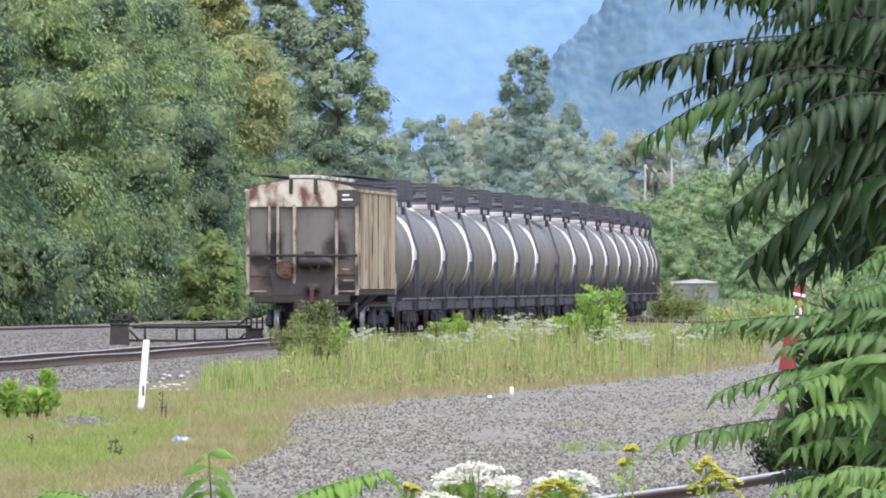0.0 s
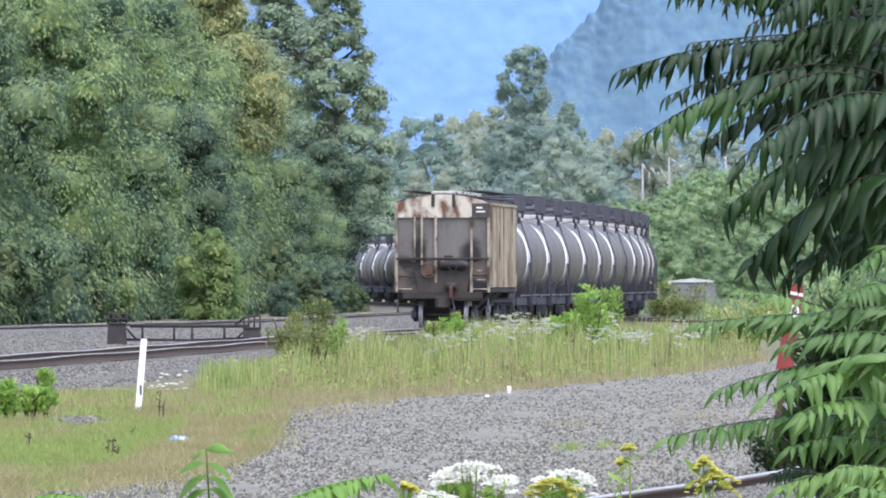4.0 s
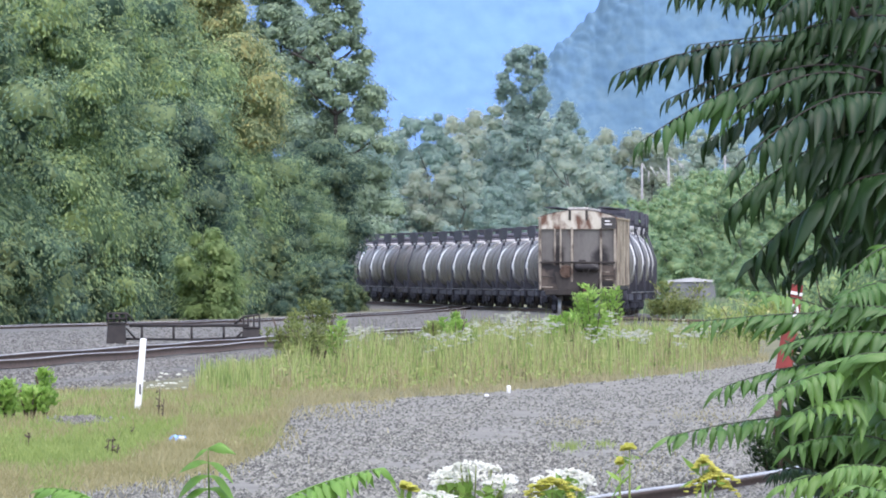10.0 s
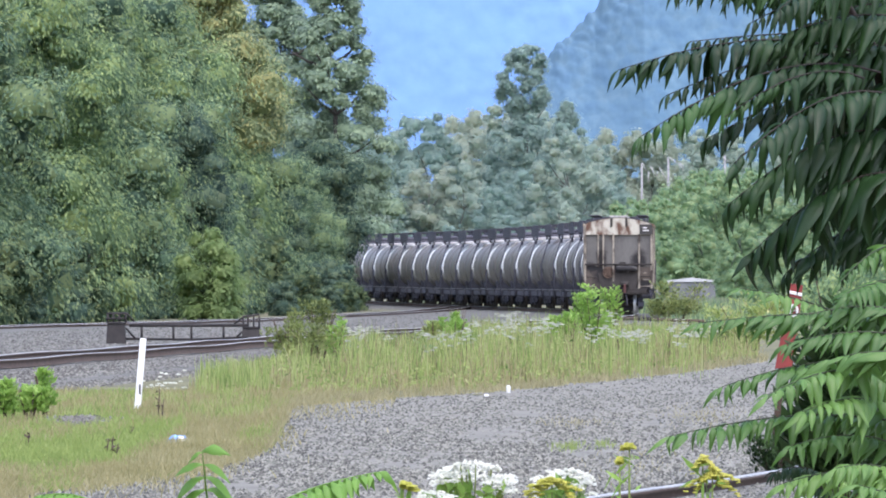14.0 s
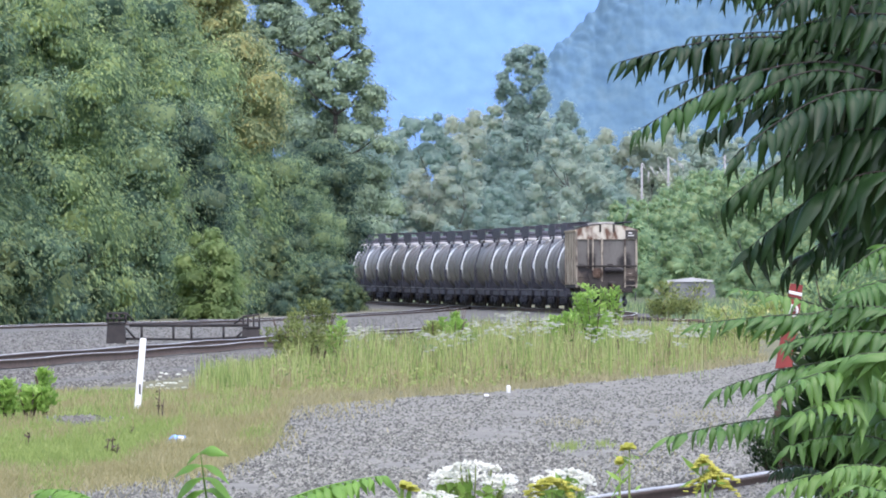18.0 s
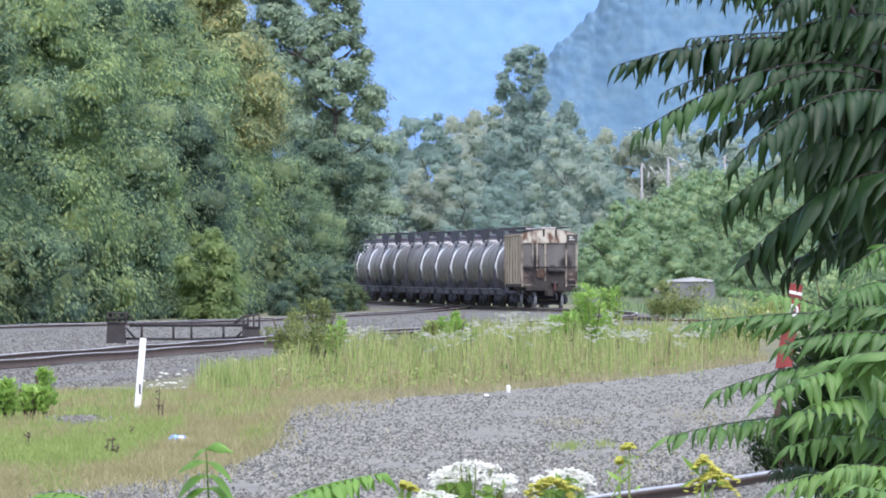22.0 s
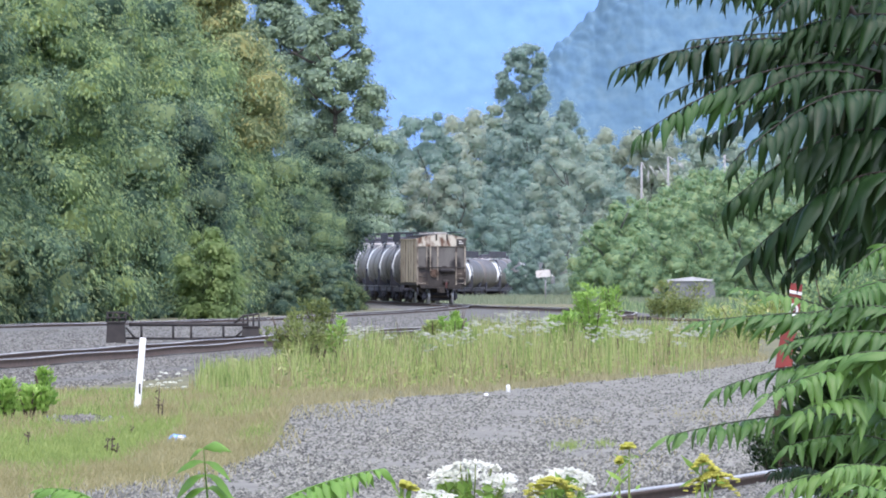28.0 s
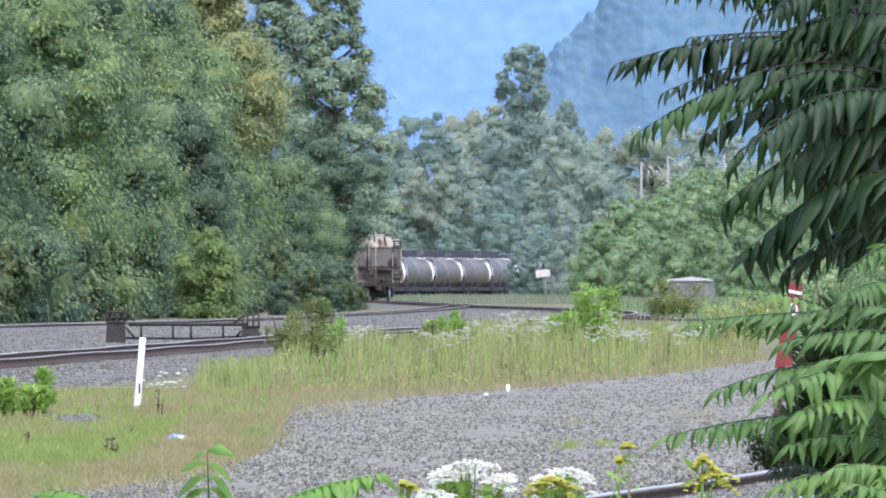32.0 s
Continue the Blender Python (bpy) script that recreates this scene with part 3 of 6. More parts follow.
stones("ballast_stones", rng, np.stack([x, d, hz], -1)[ok], 0.03, "grey broken ballast stones round the rails", ballast_stone)

u, v = rng.normal(142, 20, 900), rng.normal(752, 3.2, 900)
d = (EYE - GROUND) * FOCAL / (v - HORIZON)
stones("bare_patch_stones", rng, np.stack([(u - 784) / FOCAL * d, d, np.full(len(d), GROUND + 0.05)], -1), 0.035, "dark stones on a bare patch in the grass", ballast_stone)

u, v = rng.uniform(980, 1600, 9000), rng.uniform(815, 905, 9000)
d = (EYE + 0.09) * FOCAL / (v - HORIZON)
x = (u - 784) / FOCAL * d
off = x - spur_x(d)
ok = (np.abs(off) < 2.4) & (np.abs(np.abs(off) - 0.7525) > 0.1)
stones("siding_stones", rng, np.stack([x, d, np.where(np.abs(off) < 1.7, -0.1, -0.2)], -1)[ok], 0.026, "grey broken stones round the near siding")


def rails_of(track, fx, fz, y0, y1, step, head):
    """Two rails: a rusty foot, web and head, with the worn running face on top."""
    ys = np.arange(y0, y1 + step, step)
    for side in (-0.7525, 0.7525):
        prof = [(-0.07, -0.172), (0.07, -0.172), (0.07, -0.155), (0.012, -0.13), (0.012, -0.045), (0.036, -0.035), (0.036, -0.003), (-0.036, -0.003), (-0.036, -0.035), (-0.012, -0.045), (-0.012, -0.13), (-0.07, -0.155)]
        v, f = [], []
        for y in ys:
            c, z = float(fx(y)) + side, fz(y) + 0.012 * math.sin(y * 0.21 + side) * (1 if y < 700 else 0)
            v += [(c + a, y, z + b) for a, b in prof]
        k = len(prof)
        for i in range(len(ys) - 1):
            for j in range(k):
                f.append((i * k + j, i * k + (j + 1) % k, (i + 1) * k + (j + 1) % k, (i + 1) * k + j))
        rail = part("rail", raw("rail", v, f, rail_rust), None, track, "rusty steel rail")
        v, f = [], []
        for y in ys:
            c, z = float(fx(y)) + side, fz(y) + 0.012 * math.sin(y * 0.21 + side) * (1 if y < 700 else 0)
            v += [(c - 0.037, y, z - 0.01), (c - 0.034, y, z + 0.003), (c + 0.034, y, z + 0.003), (c + 0.037, y, z - 0.01)]
        for i in range(len(ys) - 1):
            for j in range(3):
                f.append((4 * i + j, 4 * i + j + 1, 4 * i + 5 + j, 4 * i + 4 + j))
        part("running_face", raw("running_face", v, f, head), None, rail, "worn bright running face")


def track_of(name, fx, fz, y0, y1, label, step=3.0, head=rail_head):
    t = thing(name, label=label, category="railway track", kind="structure")
    rails_of(t, fx, fz, y0, y1, step, head)
    return t


track_1 = track_of("track_1", main_x, main_z, 60, 1500, "rusty main railway track curving away through the valley")
track_2 = track_of("track_2", loop_x, loop_z, 440, 884, "rusty side track that joins the main line")
track_3 = track_of("track_3", spur_x, flat_z, 60, 230, "near siding with one bright rail edge", 2.0, rail_bright)


# ---- the train ----
def wheelset(parent, y, tread=None):
    ax = part("axle", Shape().tube([(-1.0, y, 0.46), (1.0, y, 0.46)], 0.08, 10), wheel_steel, parent)
    for s in (-1, 1):
        w = part("wheel", Shape().turned([(s * 0.70, 0.44), (s * 0.70, 0.40), (s * 0.73, 0.38), (s * 0.78, 0.17), (s * 0.80, 0.38), (s * 0.83, 0.40), (s * 0.83, 0.44)], (0, y, 0.46), "x", 18), wheel_steel, ax)
    for s in (-1, 1):
        part("tread", Shape().turned([(s * 0.69, 0.445), (s * 0.70, 0.487), (s * 0.725, 0.487), (s * 0.735, 0.46), (s * 0.835, 0.453), (s * 0.835, 0.44)], (0, y, 0.46), "x", 18), tread or wheel_steel, ax, "polished wheel tread" if tread else "")
    return ax


def truck(parent, y):
    """A two-axle truck: side frames, bolster and spring nests."""
    s = Shape()
    for k in (-1, 1):
        out = [(-1.15, 0.38), (-1.0, 0.62), (-0.55, 0.66), (-0.3, 0.78), (0.3, 0.78), (0.55, 0.66), (1.0, 0.62), (1.15, 0.38), (0.72, 0.4), (0.4, 0.22), (-0.4, 0.22), (-0.72, 0.4)]
        s.plate(out, 0.12, lambda a, b, c, k=k: (k * (0.93 + c), y + a, b))
        s.box((k * 1.0, y - 0.88, 0.46), (0.2, 0.3, 0.28), 0.03)
        s.box((k * 1.0, y + 0.88, 0.46), (0.2, 0.3, 0.28), 0.03)
        for q in (-0.16, 0, 0.16):
            s.tube([(k * 1.0, y + q, 0.26), (k * 1.0, y + q, 0.55)], 0.06, 8)
    s.box((0, y, 0.62), (2.1, 0.36, 0.24), 0.04)
    for q in (-0.45, 0.45):
        s.box((0, y + q, 0.33), (1.3, 0.12, 0.28), 0.03)
    t = part("truck", s, frame_black, parent, "black cast truck frame")
    return t


def coupler(parent, y, way):
    s = Shape()
    s.box((0, y + way * 0.25, 0.86), (0.18, 0.7, 0.2), 0.03)
    s.plate([(-0.14, -0.14), (0.16, -0.14), (0.2, 0.0), (0.12, 0.14), (-0.1, 0.16), (-0.16, 0.05)], 0.3, lambda a, b, c: (a, y + way * (0.62 + b), 0.71 + c))
    return part("coupler", s, wheel_steel, parent)


HOPPER = 18.6


def build_hopper():
    """An old covered hopper: flat sided, stiffened ends, arched roof with hatches."""
    car = thing("hopper_car", label="rusty cream covered hopper car at the end of the train", category="rail car")
    L, W = HOPPER, 1.6
    # body sides, stepped in at the ends
    for k in (-1, 1):
        sd = Shape()
        sd.box((k * (W - 0.05), L / 2, 2.76), (0.1, L - 0.02, 2.78), 0.02)
        side = part("side", sd, hopper_cream, car, "cream side sheet streaked with rust")
        for i in range(7):
            y = 0.35 + (L - 0.7) * i / 6
            part("side_post", Shape().box((k * (W + 0.005), y, 2.76), (0.05, 0.14, 2.7), 0.02), hopper_post, side)
        part("side_sill", Shape().box((k * (W - 0.1), L / 2, 1.28), (0.16, L, 0.16), 0.02), hopper_soot, car)
        part("top_chord", Shape().box((k * (W - 0.02), L / 2, 4.17), (0.14, L, 0.1), 0.02), hopper_cream, car)
    for end in (0, 1):
        y = 0.06 if end == 0 else L - 0.06
        w = -1 if end == 0 else 1
        e = Shape()
        e.box((0, y - w * 0.08, 2.62), (3.1, 0.08, 2.3), 0.01)
        wall = part("end_wall", e, hopper_end, car, "grey end wall stained with soot and rust")
        part("lower_end_wall", Shape().box((0, y - w * 0.05, 1.7), (3.08, 0.1, 1.04), 0.01), hopper_low, car, "lower end wall black with soot and rust")
        # upper panel with its arched top edge
        arch = [(-1.6, 3.72), (1.6, 3.72)] + [(1.6 - 3.2 * i / 12, 4.2 + 0.3 * math.sin(math.pi * i / 12) ** 0.8) for i in range(13)]
        part("end_top_panel", Shape().plate(arch, 0.1, lambda a, b, c: (a, y - 0.05 + c, b)), hopper_top, car, "cream top panel with large rust patches")
        for x in (-0.32, 0.38):
            part("roof_bracket", Shape().box((x, y + w * 0.07, 4.3), (0.1, 0.1, 0.42), 0.02), hopper_soot, car, "dark bracket over the top panel")
        # lower slope sheet and soot-covered bay
        part("slope_sheet", Shape().face_set([(-0.95, y + w * 0.03, 1.95), (0.95, y + w * 0.03, 1.95), (0.8, y + w * 0.12, 1.2), (-0.8, y + w * 0.12, 1.2), (-0.95, y - w * 0.2, 1.95), (0.95, y - w * 0.2, 1.95), (0.8, y - w * 0.2, 1.2), (-0.8, y - w * 0.2, 1.2)],
             [(0, 1, 2, 3), (4, 7, 6, 5), (0, 3, 7, 4), (1, 5, 6, 2), (0, 4, 5, 1), (3, 2, 6, 7)]), hopper_soot, car, "sooty slope sheet")
        for x, z0, z1, wd, ma in ((-1.55, 1.2, 4.2, 0.1, hopper_post), (1.55, 1.2, 4.2, 0.1, hopper_post), (-0.94, 2.2, 3.75, 0.07, hopper_post), (-0.7, 2.1, 3.75, 0.08, hopper_post), (-0.23, 1.35, 3.8, 0.1, hopper_post), (0.97, 1.1, 3.75, 0.09, hopper_post), (0.2, 2.3, 2.45, 0.3, hopper_soot)):
            part("end_post", Shape().box((x, y + w * 0.02, (z0 + z1) / 2), (wd, 0.12, z1 - z0), 0.02), ma, car)
        part("grab_rail", Shape().box((0, y + w * 0.08, 2.34), (3.14, 0.08, 0.07), 0.015), hopper_soot, car)
        part("lower_rail", Shape().tube([(-1.5, y + w * 0.1, 1.75), (-0.98, y + w * 0.1, 1.75)], 0.025, 6), hopper_soot, car)
        part("lower_rail", Shape().tube([(0.98, y + w * 0.1, 1.78), (1.5, y + w * 0.1, 1.78)], 0.025, 6), hopper_soot, car)
        part("end_sill", Shape().box((0, y - w * 0.02, 1.1), (2.7, 0.26, 0.24), 0.03), hopper_soot, car)
        part("draft_pocket", Shape().box((0, y - w * 0.1, 0.88), (0.5, 0.7, 0.4), 0.05), hopper_soot, car)
        coupler(car, y, w)
        part("brake_housing", Shape().box((-0.5, y + w * 0.1, 1.98), (0.36, 0.22, 0.46), 0.06), rail_rust, car)
        rim = Shape().tube([(-0.46 + 0.25 * math.cos(a / 16 * 6.283), y + w * 0.26, 1.96 + 0.25 * math.sin(a / 16 * 6.283)) for a in range(17)], 0.022, 6, False)
        for a in range(4):
            rim.tube([(-0.46, y + w * 0.26, 1.96), (-0.46 + 0.25 * math.cos(a * 1.571 + 0.4), y + w * 0.26, 1.96 + 0.25 * math.sin(a * 1.571 + 0.4))], 0.014, 5)
        part("hand_brake_wheel", rim, rail_rust, car, "rusty hand brake wheel")
        part("air_reservoir", Shape().turned([(-0.12, 0.02), (-0.1, 0.1), (-0.04, 0.14), (0.82, 0.14), (0.88, 0.1), (0.9, 0.02)], (0, y + w * 0.2, 2.14), "x", 16), hopper_end, car, "grey air reservoir lying across the end")
        part("reservoir_bracket", Shape().tube([(0.2, y + w * 0.3, 2.1), (0.36, y + w * 0.28, 1.8), (0.52, y + w * 0.3, 2.1)], 0.02, 6), hopper_soot, car)
        part("brake_valve", Shape().box((0.3, y + w * 0.2, 1.42), (0.42, 0.2, 0.26), 0.06).turned([(-0.16, 0.09), (0.16, 0.09)], (0.3, y + w * 0.32, 1.42), "x", 10), hopper_soot, car, "sooty brake valve")
        part("air_hose", Shape().tube([(0.35, y + w * 0.2, 0.95), (0.4, y + w * 0.4, 0.7), (0.42, y + w * 0.45, 0.4)], 0.035, 8), frame_black, car)
        part("uncoupling_lever", Shape().tube([(0.05, y + w * 0.35, 1.15), (0.5, y + w * 0.3, 0.95), (1.4, y + w * 0.3, 0.95)], 0.02, 6), hopper_soot, car)
        for k in (-1, 1):
            for i in range(3 if k == -w else 1):
                part("ladder_rung", Shape().tube([(k * 1.02, y + w * 0.14, 1.32 + 0.31 * i), (k * 1.5, y + w * 0.14, 1.32 + 0.31 * i)], 0.02, 6), hopper_post, car)
            part("step", Shape().tube([(k * 1.52, y - w * 0.1, 1.0), (k * 1.52, y - w * 0.1, 0.55), (k * 1.52, y - w * 0.5, 0.55), (k * 1.52, y - w * 0.5, 1.0)], 0.025, 6), frame_black, car)
    # data panel at the corner with its lettering as bars
    panel = part("data_panel", Shape().box((1.29, -0.015, 3.97), (0.6, 0.03, 0.46), 0.005), mark_dark, car, "black data panel")
    for x, z, w in ((1.24, 4.05, 0.2), (1.28, 3.92, 0.3)):
        part("lettering_bar", Shape().box((x, -0.034, z), (w, 0.008, 0.05), 0.002), mark_white, panel)
    # roof
    roof = Shape()
    pr = [(-1.64 + 3.28 * i / 12, 4.22 + 0.3 * math.sin(math.pi * i / 12) ** 0.8) for i in range(13)]
    roof.plate(pr + [(1.64, 4.16), (-1.64, 4.16)], L - 0.1, lambda a, b, c: (a, 0.05 + c, b))
    part("roof", roof, hopper_soot, car, "dark arched roof")
    for i in range(6):
        y = 1.4 + (L - 2.8) * i / 5
        part("roof_hatch", Shape().box((0, y, 4.57), (0.84, 1.5, 0.1), 0.04), roof_grey, car, "pale roof hatch")
    for k in (-1, 1):
        part("running_board", Shape().box((k * 1.1, L / 2, 4.62), (0.5, L + 0.2, 0.05), 0.01), frame_black, car)
    # hopper bays below
    for y in (L * 0.36, L * 0.64):
        part("hopper_bay", Shape().face_set([(-1.4, y - 2.2, 1.25), (1.4, y - 2.2, 1.25), (1.4, y + 2.2, 1.25), (-1.4, y + 2.2, 1.25), (-0.5, y - 0.5, 0.35), (0.5, y - 0.5, 0.35), (0.5, y + 0.5, 0.35), (-0.5, y + 0.5, 0.35)],
             [(0, 1, 2, 3), (4, 7, 6, 5), (0, 4, 5, 1), (1, 5, 6, 2), (2, 6, 7, 3), (3, 7, 4, 0)]), hopper_soot, car)
    for y in (1.75, L - 1.75):
        truck(car, y)
        wheelset(car, y - 0.88, tread_bright)
        wheelset(car, y + 0.88, tread_bright)
    part("marker_lamp", Shape().box((0.3, -0.42, 1.2), (0.13, 0.12, 0.42), 0.03), marker_red, car, "unlit red end marker")
    return car


PITCH = 15.6     # tank car, coupler to coupler
TANK_R = 1.6


def build_tank(banded):
    """A tank car: domed shell on a stub sill, manway with railed platform, ladders, trucks."""
    car = thing("tank_car", label="black tank car with a white band round its middle" if banded else "black tank car without a white band", category="rail car", group="tank cars of the train")
    L = PITCH - 0.7
    zc, R = 2.38, TANK_R
    head = [(0.0, 0.02), (0.02, 0.65), (0.09, 1.13), (0.19, 1.41), (0.31, 1.55), (0.46, R)]
    body = [(0.35 + a, r) for a, r in head] + [(0.35 + L * k / 6, R) for k in range(1, 6)] + [(0.35 + L - a, r) for a, r in head[::-1]]
    part("tank", Shape().turned(body, (0, 0, zc), "y", 40), tank_black, car, "black tank shell with a dull sheen")
    mid = PITCH / 2
    if banded:
        part("band", Shape().turned([(mid - 1.15, R - 0.01), (mid - 1.14, R + 0.008), (mid + 1.14, R + 0.008), (mid + 1.15, R - 0.01)], (0, 0, zc), "y", 40), band_white, car, "white painted band")
    for q in (mid - 3.3, mid + 3.3):
        part("seam", Shape().turned([(q - 0.04, R - 0.01), (q - 0.03, R + 0.01), (q + 0.03, R + 0.01), (q + 0.04, R - 0.01)], (0, 0, zc), "y", 32), tank_black, car)
    man = part("manway", Shape().turned([(zc + R - 0.12, 0.55), (zc + R + 0.2, 0.55), (zc + R + 0.26, 0.45)], (0, mid, 0), "z", 24), frame_black, car, "black manway housing")
    part("lid", Shape().turned([(zc + R + 0.26, 0.42), (zc + R + 0.36, 0.42), (zc + R + 0.42, 0.25)], (0, mid, 0), "z", 24), frame_black, man)
    part("valve_housing", Shape().box((0, mid + 1.5, zc + R + 0.2), (0.8, 0.9, 0.5), 0.08), frame_black, car)
    zt = zc + R + 0.02
    for k in (-1, 1):
        part("platform", Shape().box((k * 0.98, mid, 3.93), (0.62, 2.2, 0.16), 0.05), lid_grey, car, "pale edged platform grating")
        part("platform_screen", Shape().box((k * 1.3, mid, zt + 0.36), (0.03, 8.4, 0.56), 0.008), frame_black, car, "black sheet screen along the platform")
        part("platform_bracket", Shape().box((k * 1.24, mid, 3.76), (0.08, 0.4, 0.28), 0.01), frame_black, car)
        r = Shape()
        for h in (0.18, 0.34, 0.5, 0.66):
            r.tube([(k * 1.28, mid - 2.6, zt + h), (k * 1.28, mid + 2.6, zt + h)], 0.042, 6)
        for q in (-2.6, -1.5, 0, 1.5, 2.6):
            r.tube([(k * 1.28, mid + q, zt - 0.16), (k * 1.28, mid + q, zt + 0.66)], 0.03, 6)
        for q in (-2.6, 2.6):
            for h in (0.2, 0.66):
                r.tube([(k * 1.28, mid + q, zt + h), (0, mid + q, zt + h)], 0.03, 6)
        part("platform_railing", r, frame_black, car, "black platform railing")
        lad = Shape()
        for q in (-0.24, 0.24):
            lad.tube([(k * 1.68, mid + q, 0.75), (k * 1.7, mid + q, 2.5), (k * 1.22, mid + q, zt)], 0.03, 6)
        for h in range(7):
            lad.tube([(k * 1.69, mid - 0.24, 0.85 + 0.28 * h), (k * 1.69, mid + 0.24, 0.85 + 0.28 * h)], 0.02, 6)
        part("ladder", lad, frame_black, car)
        part("ladder_board", Shape().box((k * 1.64, mid, 1.5), (0.06, 0.66, 1.5), 0.01), frame_black, car, "black board behind the ladder")
        part("cradle", Shape().plate([(0.3, 0.7), (1.68, 0.7), (1.72, 1.9), (1.66, 2.0), (1.5, 1.5), (1.0, 1.1), (0.3, 0.9)], 0.5, lambda a, b, c: (k * a, mid - 0.25 + c, b)), frame_black, car)
        part("side_handrail", Shape().tube([(k * 1.66, 0.6, 1.0), (k * 1.66, 0.75, 1.08), (k * 1.66, PITCH - 0.75, 1.08), (k * 1.66, PITCH - 0.6, 1.0)], 0.03, 6), handrail_grey, car, "grey side handrail")
        sill = Shape()
        sill.box((k * 1.5, PITCH / 2, 0.86), (0.1, PITCH - 1.4, 0.26), 0.02)
        part("side_sill", sill, frame_black, car)
    for y in (1.75, PITCH - 1.75):
        part("bolster", Shape().plate([(-1.35, 0.86), (1.35, 0.86), (1.45, 1.5), (1.2, 1.85), (0.7, 1.3), (-0.7, 1.3), (-1.2, 1.85), (-1.45, 1.5)], 0.5, lambda a, b, c: (a, y - 0.25 + c, b)), frame_black, car)
        truck(car, y)
        wheelset(car, y - 0.88)
        wheelset(car, y + 0.88)
    part("centre_sill", Shape().box((0, PITCH / 2, 0.92), (0.5, PITCH - 1.2, 0.26), 0.03), frame_black, car)
    for y, w in ((0.5, -1), (PITCH - 0.5, 1)):
        part("end_sill", Shape().box((0, y, 0.98), (2.9, 0.16, 0.3), 0.02), frame_black, car)
        coupler(car, y, w)
    part("outlet_valve", Shape().turned([(0.45, 0.1), (0.5, 0.2), (1.05, 0.24)], (0, PITCH / 2, 0), "z", 12), frame_black, car)
    return car


# arc length along the main line
AY = np.arange(380.0, 2400.0, 1.0)
AX = main_x(AY)
AS = np.concatenate([[0], np.cumsum(np.hypot(np.diff(AX), np.diff(AY)))])
SPEED = 18.42
REAR = float(np.interp(400.0, AY, AS))
CARS = 40


def on_line(s):
    y = float(np.interp(s, AS, AY))
    return Vector((float(main_x(y)), y, main_z(y)))


def ride(s, length):
    """The pose of a car whose rear end stands at s along the line, carried by its two trucks."""
    a, b = on_line(s + 1.75), on_line(s + length - 1.75)
    w = (b - a).normalized()
    m = Matrix.Translation(a - w * 1.75) @ w.to_track_quat("Y", "Z").to_matrix().to_4x4()
    return m


hopper = build_hopper()
hopper.matrix_basis = ride(REAR, HOPPER)
first = build_tank(True)
plain = build_tank(False)
tanks = []
COUPLED = HOPPER + 1.7
for i in range(CARS):
    m = ride(REAR + COUPLED + PITCH * i, PITCH)
    if i == 0:
        ob = first
        ob.matrix_basis = m
    elif i in (6, 20, 21):
        ob = plain if i == 6 else copy_thing(plain, m)
        ob.matrix_basis = m
    else:
        ob = copy_thing(first, m)
    tanks.append(ob)


# ---- hills ----
def hillside(name, y0, rise, ridge, x0, x1, nx, nz, size, relief, material, seed, label):
    """A steep wooded slope: folds, and the rounded tops of its trees in relief up to a lumpy ridge."""
    xs = np.linspace(x0, x1, nx)
    top = np.interp(xs, [p[0] for p in ridge], [p[1] for p in ridge])
    v = []
    for j in range(nz):
        t = j / (nz - 1)
        for x, h in zip(xs, top):
            z = h * t
            g = noise.fractal(Vector((x / 45, z / 40, seed)), 0.9, 2.0, 4)
            wob = noise.noise_vector(Vector((x / size / 2, z / size / 2, seed + 3))) * size * 0.5
            a = noise.voronoi(Vector(((x + wob.x) / size, (z + wob.y) / size * 1.15, seed)))[0][0]
            b = noise.voronoi(Vector((x / size * 2.6, z / size * 2.8, seed + 9)))[0][0]
            dome = 0.8 * (1 - a) + 0.18 * (1 - b)
            edge = max(0.0, 1 - (x - x0) / 8)
            v.append((x - size * edge * (dome - 0.5), y0 + rise * t + 1.4 * g - relief * dome, z - 2.0 + size * 1.1 * (dome - 0.4) * t ** 8))
    idx = np.arange(nx * nz).reshape(nz, nx)
    f = np.stack([idx[:-1, :-1], idx[:-1, 1:], idx[1:, 1:], idx[1:, :-1]], -1).reshape(-1, 4)
    return tagged(new(name, raw(name, v, f, material, True)), label, "mountain", kind="structure")


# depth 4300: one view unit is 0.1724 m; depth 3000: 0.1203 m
hillside("backdrop_1", 4300, 60, [(-900, 190), (-60, 170), (-20, 150), (30, 130), (70, 118), (120, 150), (900, 190)], -70, 90, 220, 130, 6.0, 0.9, hill_blue_haze, 1, "distant forested mountainside with blue haze in its colour")
hillside("backdrop_2", 3000, 50, [(11.5, 8), (12.5, 22), (14.4, 37), (17, 43), (19.6, 48), (25, 54.5), (33, 62), (43.5, 78), (110, 100)], 11.5, 105, 380, 190, 2.6, 0.62, hill_near_haze, 2, "wooded spur before the mountain, blue-green with haze in its colour")


# ---- woods ----
def tree_kind(name, label, seed, height, radius, base, count, size, leaf, material, cover=0.8, droop=0.6, stem=0.2, shape=None, limbs=5, far=False, **more):
    t = thing(name, label=label, category="tree")
    part("trunk", trunk(height * 0.8, stem, seed, limbs, radius * 0.4), bark_grey if far else bark, t)
    part("crown", masses("crown", seed, limbs_of(seed, height, radius, base, count, size, shape), leaf, material, cover, droop, **more), None, t)
    return t


